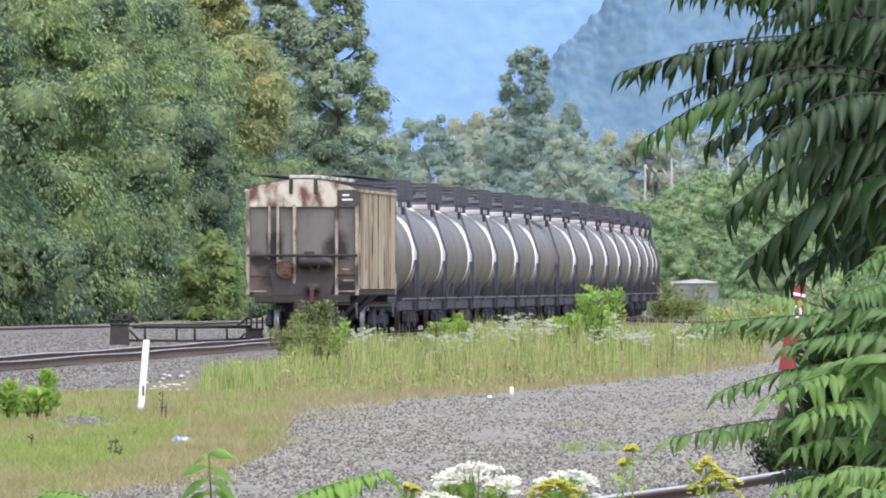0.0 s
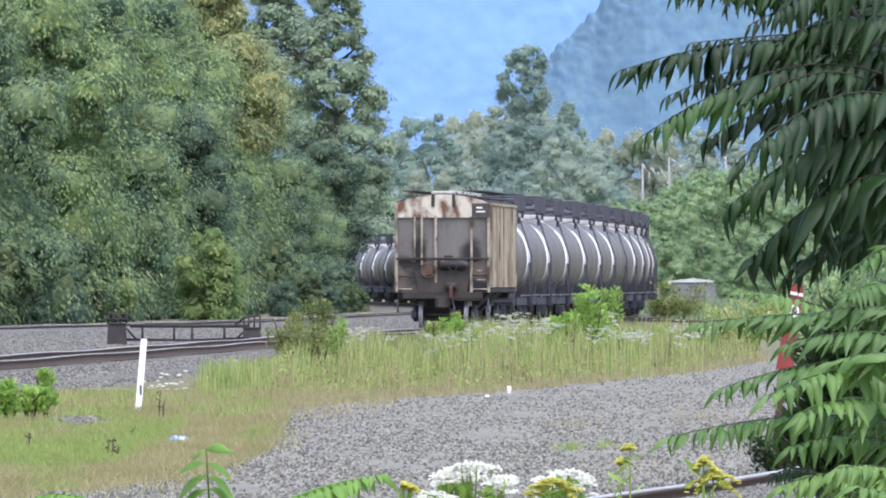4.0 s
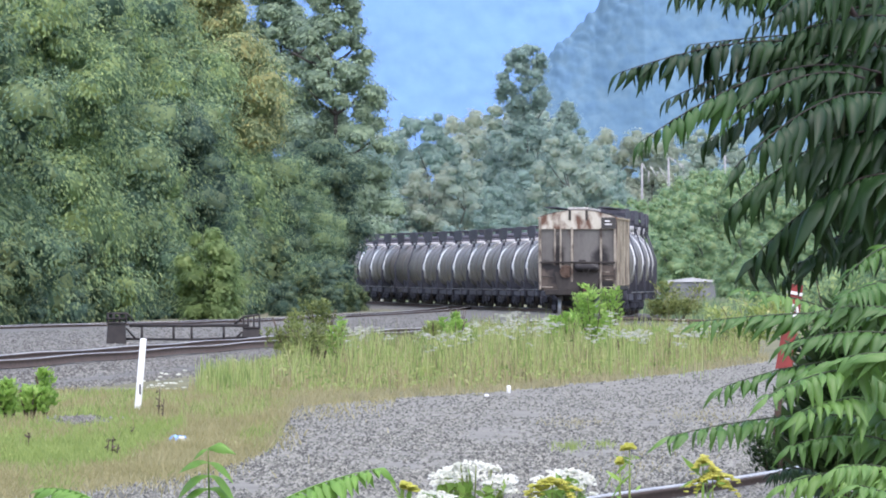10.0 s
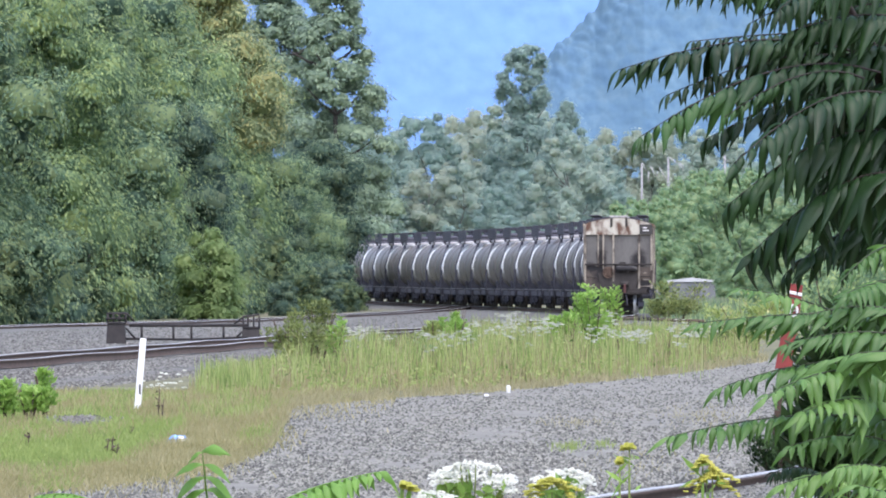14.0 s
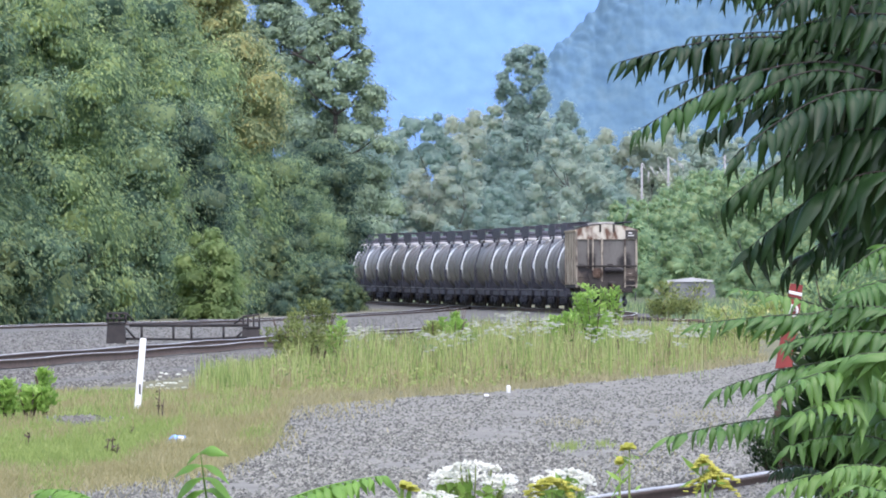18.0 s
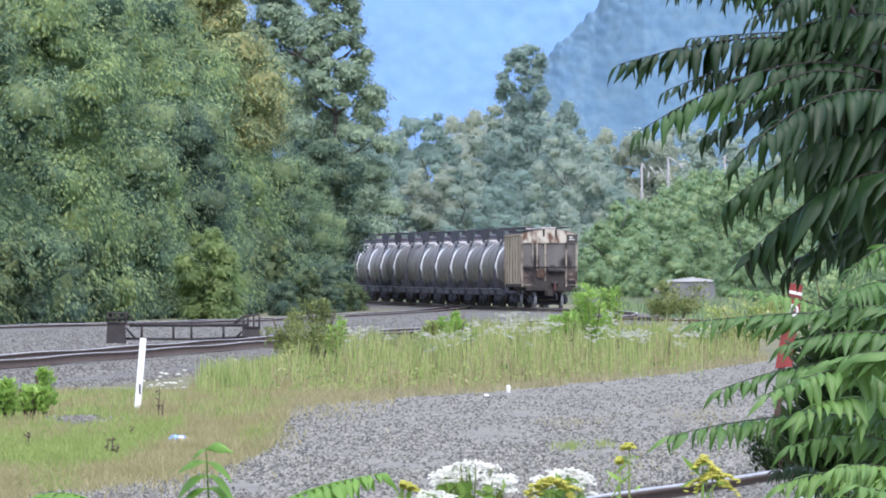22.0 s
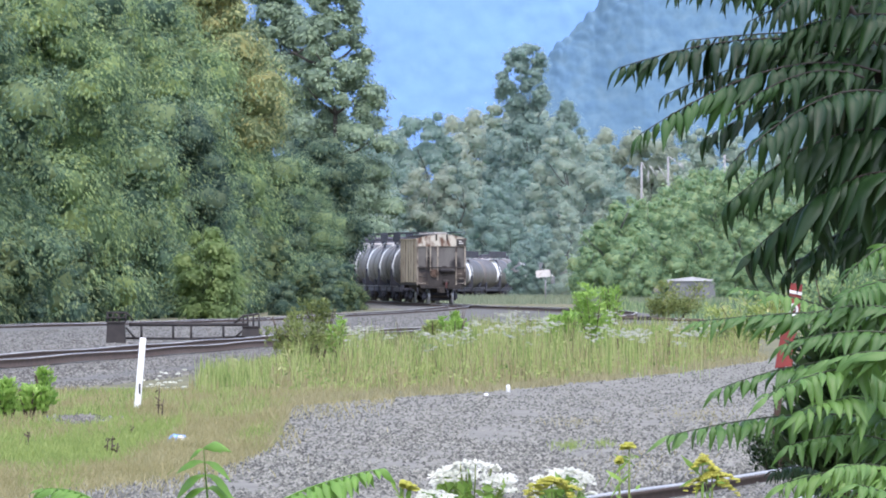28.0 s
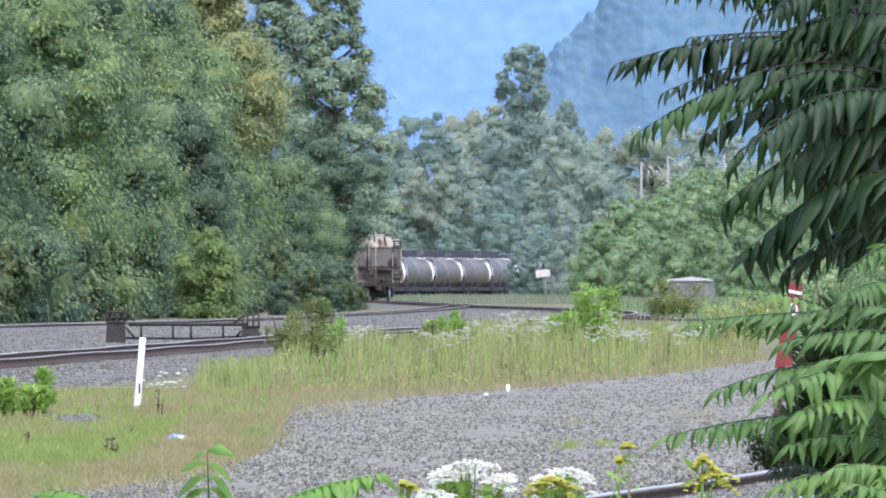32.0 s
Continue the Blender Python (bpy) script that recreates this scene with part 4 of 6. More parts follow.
def stand(kind, spots):
    """Places a kind of tree at (x, y, scale, turn) spots; the first spot takes the original."""
    for i, (x, y, s, a) in enumerate(spots):
        m = Matrix.Translation((x, y, GROUND - 0.1)) @ Matrix.Rotation(a, 4, "Z") @ Matrix.Diagonal((s, s, s, 1))
        if i == 0:
            kind.matrix_basis = m
        else:
            copy_thing(kind, m)


def bulb(u):
    return 0.55 + 0.45 * math.sin(math.pi * u)


def wall_shape(u):
    return 1.0 if u < 0.6 else max(0.15, 1 - (u - 0.6) * 1.6)


def conifer(u):
    return max(0.03, 1.0 - u) ** 0.6


rng = random.Random(4)


def edge_x(y):
    """Where the wood stands back from the tracks."""
    return np.interp(y, [480, 560, 640, 720, 800, 880, 960, 1100], [-22.0, -18.6, -15.4, -12.8, -10.9, -9.0, -7.3, -8.6])


# (kind, distance down the line, how far the crown reaches towards the track, scale)
EDGE = [(0, 545, -17.6, 1.0), (1, 590, -15.6, 0.95), (0, 632, -13.6, 1.0), (1, 668, -11.9, 1.02), (0, 700, -12.4, 1.1), (3, 735, -10.6, 0.8), (1, 752, -10.2, 1.1),
        (0, 778, -10.6, 1.15), (3, 806, -9.4, 0.72), (2, 822, -9.2, 1.1), (0, 842, -9.2, 1.2), (1, 858, -8.1, 0.9), (3, 880, -7.5, 0.7), (1, 900, -6.5, 0.62), (3, 918, -6.6, 0.72), (1, 938, -5.9, 0.6), (3, 962, -6.3, 0.66)]
EAST, SOUTH = (0.6, -0.8, 0.0), (0.0, -1.0, 0.0)
kinds = [
    tree_kind("locust_tree", "tall feathery green locust tree at the wood's edge", 1, 17, 5.0, 0.6, 64, 1.6, 0.215, leaf_locust, 0.66, 1.2, shape=wall_shape, ratio=0.42, core=0.62, ragged=0.42, open_side=EAST),
    tree_kind("broadleaf_tree", "dense dark green broadleaf tree in the wood", 2, 16.5, 5.0, 0.4, 62, 1.6, 0.2, leaf_forest, 0.6, 0.8, shape=wall_shape, core=0.62, ragged=0.42, open_side=EAST),
    tree_kind("maple_tree", "tree with leaves turning yellow and brown", 3, 18.5, 4.4, 9.0, 46, 1.35, 0.2, leaf_yellow, 0.8, 0.7, shape=wall_shape, open_side=EAST),
    tree_kind("elm_tree", "elm overhanging the track side, leaves coloured dark for shade", 4, 15, 4.6, 0.4, 58, 1.45, 0.2, leaf_shaded, 0.6, 0.7, shape=wall_shape, open_side=EAST),
]
for k, t in enumerate(kinds):
    stand(t, [(x - (5.0, 5.0, 4.4, 4.6)[k] * s * 0.98, y, s, math.sin(y) * 0.6) for q, y, x, s in EDGE if q == k])

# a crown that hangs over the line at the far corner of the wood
hanging = tree_kind("overhanging_elm", "elm with a crown hanging towards the track, leaves coloured dark for shade", 7, 11.5, 3.5, 1.9, 52, 1.2, 0.2, leaf_shaded, 0.7, 0.7, shape=bulb, open_side=EAST)
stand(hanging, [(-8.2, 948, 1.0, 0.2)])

# taller trees deeper in the wood
deep = tree_kind("ash_tree", "tall green ash deeper in the wood", 6, 23, 5.6, 3.0, 44, 2.0, 0.5, leaf_locust, 0.45, 0.6, shape=wall_shape, far=True)
stand(deep, [(float(edge_x(q)) - 11, q, 1.0 + 0.06 * (k % 4), k * 1.3) for k, q in enumerate((600, 680, 760, 850, 930))])

# low growth at the foot of the wood
bush = thing("bush", label="leafy green bush at the foot of the wood", category="bush")
part("stem", trunk(2.2, 0.07, 9, 4, 1.0), bark, bush)
part("foliage", masses("foliage", 9, limbs_of(9, 3.4, 2.0, 0.0, 15, 0.85, bulb), 0.21, leaf_shaded, 0.5, 0.6), None, bush)
bush2 = thing("bush", label="yellow-green bush at the foot of the wood", category="bush")
part("stem", trunk(2.4, 0.07, 10, 4, 1.0), bark, bush2)
part("foliage", masses("foliage", 10, limbs_of(10, 4.0, 2.0, 0.0, 16, 0.85, bulb), 0.21, leaf_bush, 0.5, 0.6), None, bush2)
low = [[], []]
y = 520.0
while y < 990:
    low[rng.randint(0, 1)].append((float(edge_x(y)) + rng.uniform(-0.6, 0.5), y, rng.uniform(0.55, 1.1), rng.uniform(0, 6.28)))
    y += rng.uniform(9, 13)
low[0] += [(-6.9, 890, 1.0, 0.3), (-7.4, 870, 0.9, 1.3), (-6.3, 795, 0.5, 0.7), (-5.5, 840, 0.45, 2.2), (-8.4, 745, 0.6, 3.1)]
low[1] += [(-7.3, 770, 0.55, 1.1), (-5.8, 818, 0.45, 4.0), (-5.2, 868, 0.4, 5.2)]
stand(bush, low[0])
stand(bush2, low[1])
yb = thing("bush", label="pale yellow-green bush standing out of the wood", category="bush")
part("stem", trunk(2.8, 0.08, 12, 4, 1.0), bark, yb)
part("foliage", masses("foliage", 12, limbs_of(12, 4.4, 2.1, 0.1, 24, 0.85, bulb), 0.2, leaf_lime, 0.8, 0.6), None, yb)
stand(yb, [(-10.6, 640, 0.95, 0.3)])

# the grey-green tall tree beyond the corner of the wood
tall = tree_kind("cottonwood_tree", "tall grey-green cottonwood leaning over the wood's corner", 21, 29, 8.6, 4.0, 105, 1.3, 0.32, leaf_cotton, 0.75, 0.4, 0.4, lambda u: float(np.interp(u, [0, 0.42, 0.64, 0.83, 1.0], [0.86, 0.72, 0.46, 0.28, 0.1])), 10, flat=0.7)
stand(tall, [(-8.9, 1150, 1.0, 0.6), (-14.0, 1165, 1.05, 2.6)])

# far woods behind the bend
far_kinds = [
    tree_kind("far_broadleaf_tree", "hazy green tree in the far wood", 31, 16, 5.2, 0.2, 74, 1.2, 0.31, leaf_far_haze, 0.5, 0.3, 0.3, wall_shape, 4, True, ratio=0.55, open_side=SOUTH),
    tree_kind("far_oak_tree", "hazy grey-green oak in the far wood", 32, 16, 5.0, 0.2, 74, 1.2, 0.31, leaf_far_haze_dark, 0.5, 0.3, 0.3, bulb, 4, True, ratio=0.55, open_side=SOUTH),
    tree_kind("far_maple_tree", "hazy tree with tan tinged leaves in the far wood", 33, 16, 4.8, 0.2, 70, 1.15, 0.31, leaf_far_haze_tan, 0.5, 0.3, 0.3, bulb, 4, True, ratio=0.55, open_side=SOUTH),
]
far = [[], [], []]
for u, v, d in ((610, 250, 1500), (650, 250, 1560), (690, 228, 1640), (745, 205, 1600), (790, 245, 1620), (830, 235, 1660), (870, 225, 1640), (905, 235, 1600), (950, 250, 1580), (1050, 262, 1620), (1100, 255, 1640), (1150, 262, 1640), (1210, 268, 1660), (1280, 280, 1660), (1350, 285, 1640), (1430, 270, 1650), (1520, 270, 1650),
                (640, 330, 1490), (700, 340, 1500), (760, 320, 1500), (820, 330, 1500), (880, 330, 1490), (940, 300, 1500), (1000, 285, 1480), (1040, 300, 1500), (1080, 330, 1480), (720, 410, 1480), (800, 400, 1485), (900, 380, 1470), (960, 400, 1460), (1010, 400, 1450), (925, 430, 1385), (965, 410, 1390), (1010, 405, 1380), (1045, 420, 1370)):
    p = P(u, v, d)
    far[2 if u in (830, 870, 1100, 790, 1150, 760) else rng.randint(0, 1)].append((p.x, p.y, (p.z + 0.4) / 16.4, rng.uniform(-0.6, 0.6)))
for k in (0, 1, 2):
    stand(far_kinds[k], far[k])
poplar = tree_kind("poplar_tree", "tall tree with a round head over the far wood", 41, 28.0, 5.4, 6, 130, 0.95, 0.36, leaf_far_haze_dark, 0.8, 0.2, 0.35, lambda u: float(np.interp(u, [0, 0.3, 0.5, 0.62, 0.68, 0.76, 0.88, 1.0], [1.0, 0.98, 0.9, 0.62, 0.36, 0.62, 0.68, 0.34])), 5, True, ratio=0.5)
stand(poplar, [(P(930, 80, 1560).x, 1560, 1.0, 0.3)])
fir = tree_kind("conifer_tree", "dark conifer rising from the far wood", 42, 21.5, 6.2, 2, 96, 0.95, 0.38, leaf_far_haze_dark, 0.8, 0.5, 0.3, conifer, 3, True, ratio=0.4)
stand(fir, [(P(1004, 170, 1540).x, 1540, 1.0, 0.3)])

# the bank of lighter trees on the inside of the bend
bank_kinds = [
    tree_kind("bank_tree", "light green tree on the bank inside the bend", 51, 10, 3.2, 0.1, 34, 1.1, 0.28, leaf_bank, 0.65, 0.4, 0.2, bulb, 6, True, ratio=0.5, open_side=SOUTH),
    tree_kind("bank_shrub", "rounded light green shrub tree on the bank", 52, 7, 3.0, 0.1, 26, 1.05, 0.28, leaf_bank, 0.65, 0.4, 0.2, wall_shape, 6, True, ratio=0.5, open_side=SOUTH),
]
bank = [[], []]
for u, v, d, k in ((1065, 392, 1180, 1), (1105, 352, 1230, 1), (1128, 350, 1265, 0), (1152, 340, 1260, 0), (1172, 332, 1285, 0), (1194, 318, 1290, 0), (1218, 296, 1300, 0), (1240, 285, 1310, 0), (1264, 280, 1305, 0), (1288, 280, 1320, 0), (1314, 280, 1315, 0), (1340, 280, 1310, 0), (1400, 275, 1290, 0), (1470, 265, 1260, 0), (1540, 275, 1240, 0),
                   (1050, 440, 1150, 1), (1120, 430, 1170, 1), (1180, 410, 1180, 1), (1240, 390, 1190, 0), (1310, 380, 1180, 0), (1370, 400, 1150, 1), (1440, 380, 1100, 0), (1520, 380, 1060, 0), (1300, 440, 1130, 1), (1240, 460, 1190, 1), (1140, 470, 1150, 1), (1370, 460, 1050, 1), (1460, 450, 900, 1), (1540, 440, 800, 1)):
    p = P(u, v, d)
    bank[k].append((p.x, p.y, (p.z + 0.4) / (10.2 if k == 0 else 7.2), rng.uniform(-0.6, 0.6)))
for k in (0, 1):
    stand(bank_kinds[k], bank[k])


# ---- grass, weeds and flowers ----
def blades(name, rng, pts, height, width, material, label, lean=0.3, category="grass"):
    """Bent grass blades, two joints each."""
    k = len(pts)
    h = np.reshape(height, (-1, 1)) * rng.uniform(0.6, 1.25, (k, 1))
    a = rng.uniform(0, 6.28, k)
    side = np.stack([np.cos(a), np.sin(a), np.zeros(k)], -1) * width * rng.uniform(0.6, 1.4, (k, 1)) * 0.5
    b = rng.uniform(0, 6.28, k)
    tilt = np.stack([np.cos(b), np.sin(b), np.zeros(k)], -1) * h * lean * rng.uniform(0.2, 1.3, (k, 1))
    up = np.array([0, 0, 1.0])
    m = pts + up * h * 0.55 + tilt * 0.35
    t = pts + up * h + tilt
    v = np.stack([pts - side, pts + side, m + side * 0.8, m - side * 0.8, t + side * 0.15, t - side * 0.15], 1).reshape(-1, 3)
    base = 6 * np.arange(k)[:, None]
    f = np.concatenate([base + np.array([0, 1, 2, 3]), base + np.array([3, 2, 4, 5])])
    return tagged(new(name, raw(name, v, f, material)), label, category, kind="stuff")


def spread(rng, n, u0, u1, v0, v1):
    """n places on the ground, thicker near the lens."""
    u, v = rng.uniform(u0, u1, n), rng.uniform(v0, v1, n)
    d = (EYE - GROUND) * FOCAL / (v - HORIZON)
    return u, v, np.stack([(u - 784) / FOCAL * d, d, np.full(n, GROUND - 0.01)], -1)


rng = np.random.default_rng(23)


def patchy(p, size, seed):
    return np.array([noise.noise(Vector((a[0] / size, a[1] / size / 40, seed))) for a in p])


u, v, p = spread(rng, 60000, -30, 620, 697, 880)
keep = (v < lot_edge(u) + rng.normal(0, 5, len(u))) & (p[:, 0] > main_x(p[:, 1]) + 3.6)
p, vv, uu = p[keep], v[keep], u[keep]
bare = ((uu - 142) / 34) ** 2 + ((vv - 754) / 6) ** 2 > rng.uniform(0.5, 1.3, len(uu))
p, vv, uu = p[bare], vv[bare], uu[bare]
tone = patchy(p, 0.8, 3.0) + rng.normal(0, 0.16, len(p)) + np.where(((vv > 745) & (vv < 835) & (uu < 330)) | ((uu < 240) & (vv < 745)), 0.2, -0.2)
blades("grass", rng, p[tone > 0], 0.11, 0.014, grass_green, "short green grass beside the gravel", 0.6)
blades("dry_grass", rng, p[tone <= 0], 0.13, 0.012, grass_straw, "dry straw-coloured grass beside the gravel", 0.6)

# straggling grass that thins out over the edge of the gravel
u = rng.uniform(-20, 700, 5200)
v = lot_edge(u) + rng.exponential(9, 5200) - 3
d = (EYE - GROUND) * FOCAL / (v - HORIZON)
p = np.stack([(u - 784) / FOCAL * d, d, np.full(len(d), GROUND + 0.02)], -1)
p = p + np.stack([rng.exponential(0.14, len(d)) * (u > 470) * (u < 540), np.zeros(len(d)), np.zeros(len(d))], -1)
keep = patchy(p, 0.5, 12.0) + rng.normal(0, 0.2, len(p)) > -0.05
blades("straggling_grass", rng, p[keep], 0.09, 0.011, grass_straw, "dry grass thinning out over the gravel's edge", 0.8)

# the tall weed strip between lot and line
u, v, p = spread(rng, 44000, 330, 1345, 598, 705)
front = np.interp(u, [330, 520, 850, 1100, 1345], [700, 700, 692, 668, 634])
back = np.interp(u, [330, 440, 500, 560, 800, 1345], [694, 672, 640, 618, 600, 598])
keep = (v < front + rng.normal(0, 2, len(u))) & (v > back) & (u > 330 + 150 * rng.uniform(0, 1, len(u)) ** 2) & (p[:, 0] > main_x(p[:, 1]) + 2.4)
p, vv, ff, uu = p[keep], v[keep], front[keep], u[keep]
tall_by = np.clip((ff - vv) / 22, 0.12, 1.0)
lump = 0.75 + 0.8 * patchy(p, 0.6, 8.0)
hh = (0.16 + 0.8 * tall_by) * lump
# the growth keeps low enough to leave the rails behind it in sight
skyline = np.interp(uu, [330, 440, 480, 560, 640, 760, 800, 860, 1100, 1245, 1345], [652, 640, 632, 606, 594, 598, 578, 568, 568, 574, 590]) + 16 * patchy(p, 0.35, 4.0)
hh = np.clip(np.minimum(hh, (vv - skyline) / FOCAL * p[:, 1] * rng.uniform(0.75, 1.1, len(p))), 0.05, 1.0)
pick = rng.uniform(0, 1, len(p)) + (1 - tall_by) * 0.5
blades("weeds", rng, p[pick < 0.62], hh[pick < 0.62], 0.024, weed_green, "tall yellow-green weeds along the track", 0.2, "weeds")
blades("dry_weeds", rng, p[pick >= 0.62], hh[pick >= 0.62] * 0.9, 0.018, grass_straw, "dry straw-coloured weeds and grass", 0.3, "weeds")
# brown seed stalks standing among them
sel = rng.choice(len(p), 1500)
blades("seed_stalks", rng, p[sel], hh[sel] * rng.uniform(0.9, 1.25, 1500), 0.02, stem_straw, "thin brown seed stalks among the weeds", 0.1, "weeds")
# a reddish dry fringe where the weeds meet the gravel
fu = rng.uniform(470, 1360, 9000)
fv = lot_edge(fu) - rng.exponential(7, 9000) + 3
fd = (EYE - GROUND) * FOCAL / (fv - HORIZON)
fringe = np.stack([(fu - 784) / FOCAL * fd, fd, np.full(len(fd), GROUND)], -1)
fringe = fringe[patchy(fringe, 0.7, 21.0) + rng.normal(0, 0.25, len(fringe)) > -0.12]
blades("dry_fringe", rng, fringe, 0.13, 0.016, grass_fringe, "short reddish dry grass along the gravel's edge", 0.6)
# leaves up the stalks
sel = rng.choice(len(p), 9000)
c = p[sel] + np.stack([rng.normal(0, 0.04, 9000), rng.normal(0, 0.04, 9000), hh[sel] * rng.uniform(0.1, 0.95, 9000)], -1)
lv, lf = leaf_cloud(rng, c, unit(rng.normal(size=(9000, 3))), 0.1, -0.3, 0.35)
tagged(new("weed_leaves", raw("weed_leaves", lv, lf, weed_green)), "narrow leaves on the tall weeds", "weeds", kind="stuff")
# weeds between ballast and lawn
u, v, p = spread(rng, 7000, -30, 480, 703, 745)
keep = (p[:, 0] > main_x(p[:, 1]) + 3.2) & (v < 745 - (u < 100) * 5)
thin = patchy(p, 0.5, 6.0) + rng.normal(0, 0.2, len(p))
keep &= rng.uniform(0, 1, len(p)) < 0.75
blades("tall_grass", rng, p[keep & (thin > 0.05)], 0.16, 0.014, weed_green, "thin tall grass along the ballast", 0.35)
blades("dry_tall_grass", rng, p[keep & (thin <= 0.05)], 0.14, 0.013, grass_straw, "thin straw-coloured grass along the ballast", 0.45)
u, v, p = spread(rng, 1500, 345, 480, 672, 700)
keep = (p[:, 0] > main_x(p[:, 1]) + 2.5) & (u > 345 + 40 * rng.uniform(0, 1, len(u)))
blades("reed_tuft", rng, p[keep], 0.42, 0.016, weed_green, "upright tuft of pale tall grass", 0.12)
# far grass beyond the bend, before the far train
u, v, p = spread(rng, 14000, 690, 1330, 526, 541)
keep = np.abs(p[:, 0] - main_x(p[:, 1])) > 2.6
blades("far_grass", rng, p[keep], 0.5, 0.07, grass_far, "pale rough grass beyond the bend", 0.3)


u, v, p = spread(rng, 8000, 1060, 1560, 541, 574)
keep = p[:, 0] > main_x(p[:, 1]) + 2.6
p = p[keep]
tuft = patchy(p, 0.9, 15.0)
blades("rough_weeds", rng, p, np.clip(0.35 + 0.9 * tuft, 0.12, 0.8), 0.045, leaf_locust, "rough olive weeds beside the stub track", 0.35, "weeds")


def leafy_bush(name, u, v, top, width, d, material, seed, label, leaf=0.11, lobes=26):
    h = (v - top) / FOCAL * d
    r = width / FOCAL * d / 2
    b = thing(name, P(u, v, d), label=label, category="bush")
    rg = random.Random(seed)
    for k in range(6):
        a = rg.uniform(0, 6.28)
        s = Shape().tube([(0, 0, -0.1), (math.cos(a) * r * 0.4, math.sin(a) * r * 0.4, h * 0.5), (math.cos(a) * r * 0.7, math.sin(a) * r * 0.7, h * 0.85)], [0.02, 0.014, 0.006], 5)
        part("stem", s, stem_brown, b)
    rn = np.random.default_rng(seed)
    shoots = max(4, lobes // 3)
    cs, os = [], []
    for k in range(shoots):
        a, q = rg.uniform(0, 6.28), rg.uniform(0, 1) ** 0.6
        tip = np.array([math.cos(a) * r * q, math.sin(a) * r * q, h * (1 - 0.5 * rg.uniform(0, 1) ** 1.5 * (0.4 + q))])
        n = int(125 * (0.6 + 0.5 * tip[2] / h))
        t = rn.uniform(0.2, 1.0, n) ** 0.7
        w = min(r, h) * rg.uniform(0.42, 0.62) * np.sqrt(np.clip(1.12 - t, 0, 1)) + leaf * 0.3
        ang = rn.uniform(0, 6.28, n)
        out = np.stack([np.cos(ang), np.sin(ang), np.full(n, 0.7)], -1)
        cs.append(tip * t[:, None] + out * (w * rn.uniform(0.2, 1.35, n))[:, None] * np.array([1, 1, 0.3]))
        os.append(out)
    c, o = np.concatenate(cs), unit(np.concatenate(os))
    n = len(c)
    d = unit(o + rn.normal(size=(n, 3)) * 0.35 + np.array([0, 0, 0.1]))
    face = unit(np.array([0, 0, 1.0]) - o * 0.3 + rn.normal(size=(n, 3)) * 0.35)
    size = leaf * 1.15 * rn.uniform(0.6, 1.35, n)
    lv, lf = leaf_quads(c, d, unit(np.cross(face, d)), size, size * 0.48)
    part("foliage", raw("foliage", lv, lf, material), None, b)
    return b


leafy_bush("bush", 1052, 640, 505, 100, 330, leaf_bright, 61, "bright green leafy bush among the weeds", 0.12)
leafy_bush("bush", 1000, 640, 555, 70, 320, leaf_bright, 62, "bright green leafy bush among the weeds", 0.12, 18)
leafy_bush("bush", 1085, 600, 500, 50, 345, leaf_bright, 69, "slender light green sapling among the weeds", 0.1, 12)
leafy_bush("bush", 512, 652, 548, 84, 262, leaf_olive, 63, "olive bush with brown stems beside the track", 0.075, 24)
leafy_bush("bush", 570, 650, 530, 76, 268, leaf_olive, 64, "olive bush beside the track", 0.075, 22)
leafy_bush("bush", 542, 655, 572, 120, 260, leaf_olive, 79, "low olive bush with brown stems beside the track", 0.075, 24)
leafy_bush("bush", 598, 645, 560, 54, 264, leaf_bright, 65, "small bright green bush among the weeds", 0.08, 12)
leafy_bush("bush", 812, 620, 535, 44, 330, leaf_bright, 66, "small upright green bush among the weeds", 0.1, 14)
leafy_bush("bush", 805, 625, 560, 60, 320, leaf_bright, 67, "small upright green bush among the weeds", 0.09, 14)
leafy_bush("bush", 768, 620, 562, 70, 340, weed_green, 68, "dull green weed clump by the track", 0.1, 18)
leafy_bush("bush", 1205, 574, 500, 100, 600, leaf_olive, 70, "olive-green bush by the siding's end", 0.14, 30)
leafy_bush("bush", 1165, 574, 532, 80, 600, leaf_olive, 71, "olive-green low bush by the siding's end", 0.14, 20)
leafy_bush("bush", 16, 752, 668, 80, 183, leaf_bright, 72, "bright green leafy weeds by the ballast", 0.095, 11)
leafy_bush("bush", 52, 752, 684, 70, 182, leaf_bright, 71, "green leafy weeds by the ballast", 0.085, 10)
leafy_bush("bush", 84, 748, 652, 62, 184, leaf_bright, 73, "green leafy weeds by the ballast", 0.08, 11)
leafy_bush("bush", 1330, 640, 520, 160, 360, weed_green, 74, "rough weeds beside the lot", 0.12, 30)
leafy_bush("bush", 1480, 660, 470, 220, 300, leaf_locust, 75, "shrubs behind the sumac", 0.12, 60)
leafy_bush("bush", 1560, 640, 400, 200, 320, leaf_bank, 76, "shrubs behind the sumac", 0.12, 60)
leafy_bush("bush", 1375, 860, 770, 100, 122, leaf_thicket_shaded, 77, "dark vine thicket round a stump", 0.045, 30)
leafy_bush("bush", 1470, 900, 690, 200, 110, leaf_thicket_shaded, 78, "dark undergrowth below the sumac", 0.06, 60)
leafy_bush("bush", 1560, 920, 520, 230, 46, leaf_thicket_shaded, 131, "green shrub behind the young sumac, coloured dark for shade", 0.075, 60)
leafy_bush("bush", 1480, 920, 600, 150, 44, leaf_thicket_shaded, 132, "green shrub behind the young sumac, coloured dark for shade", 0.07, 45)


rb = random.Random(19)
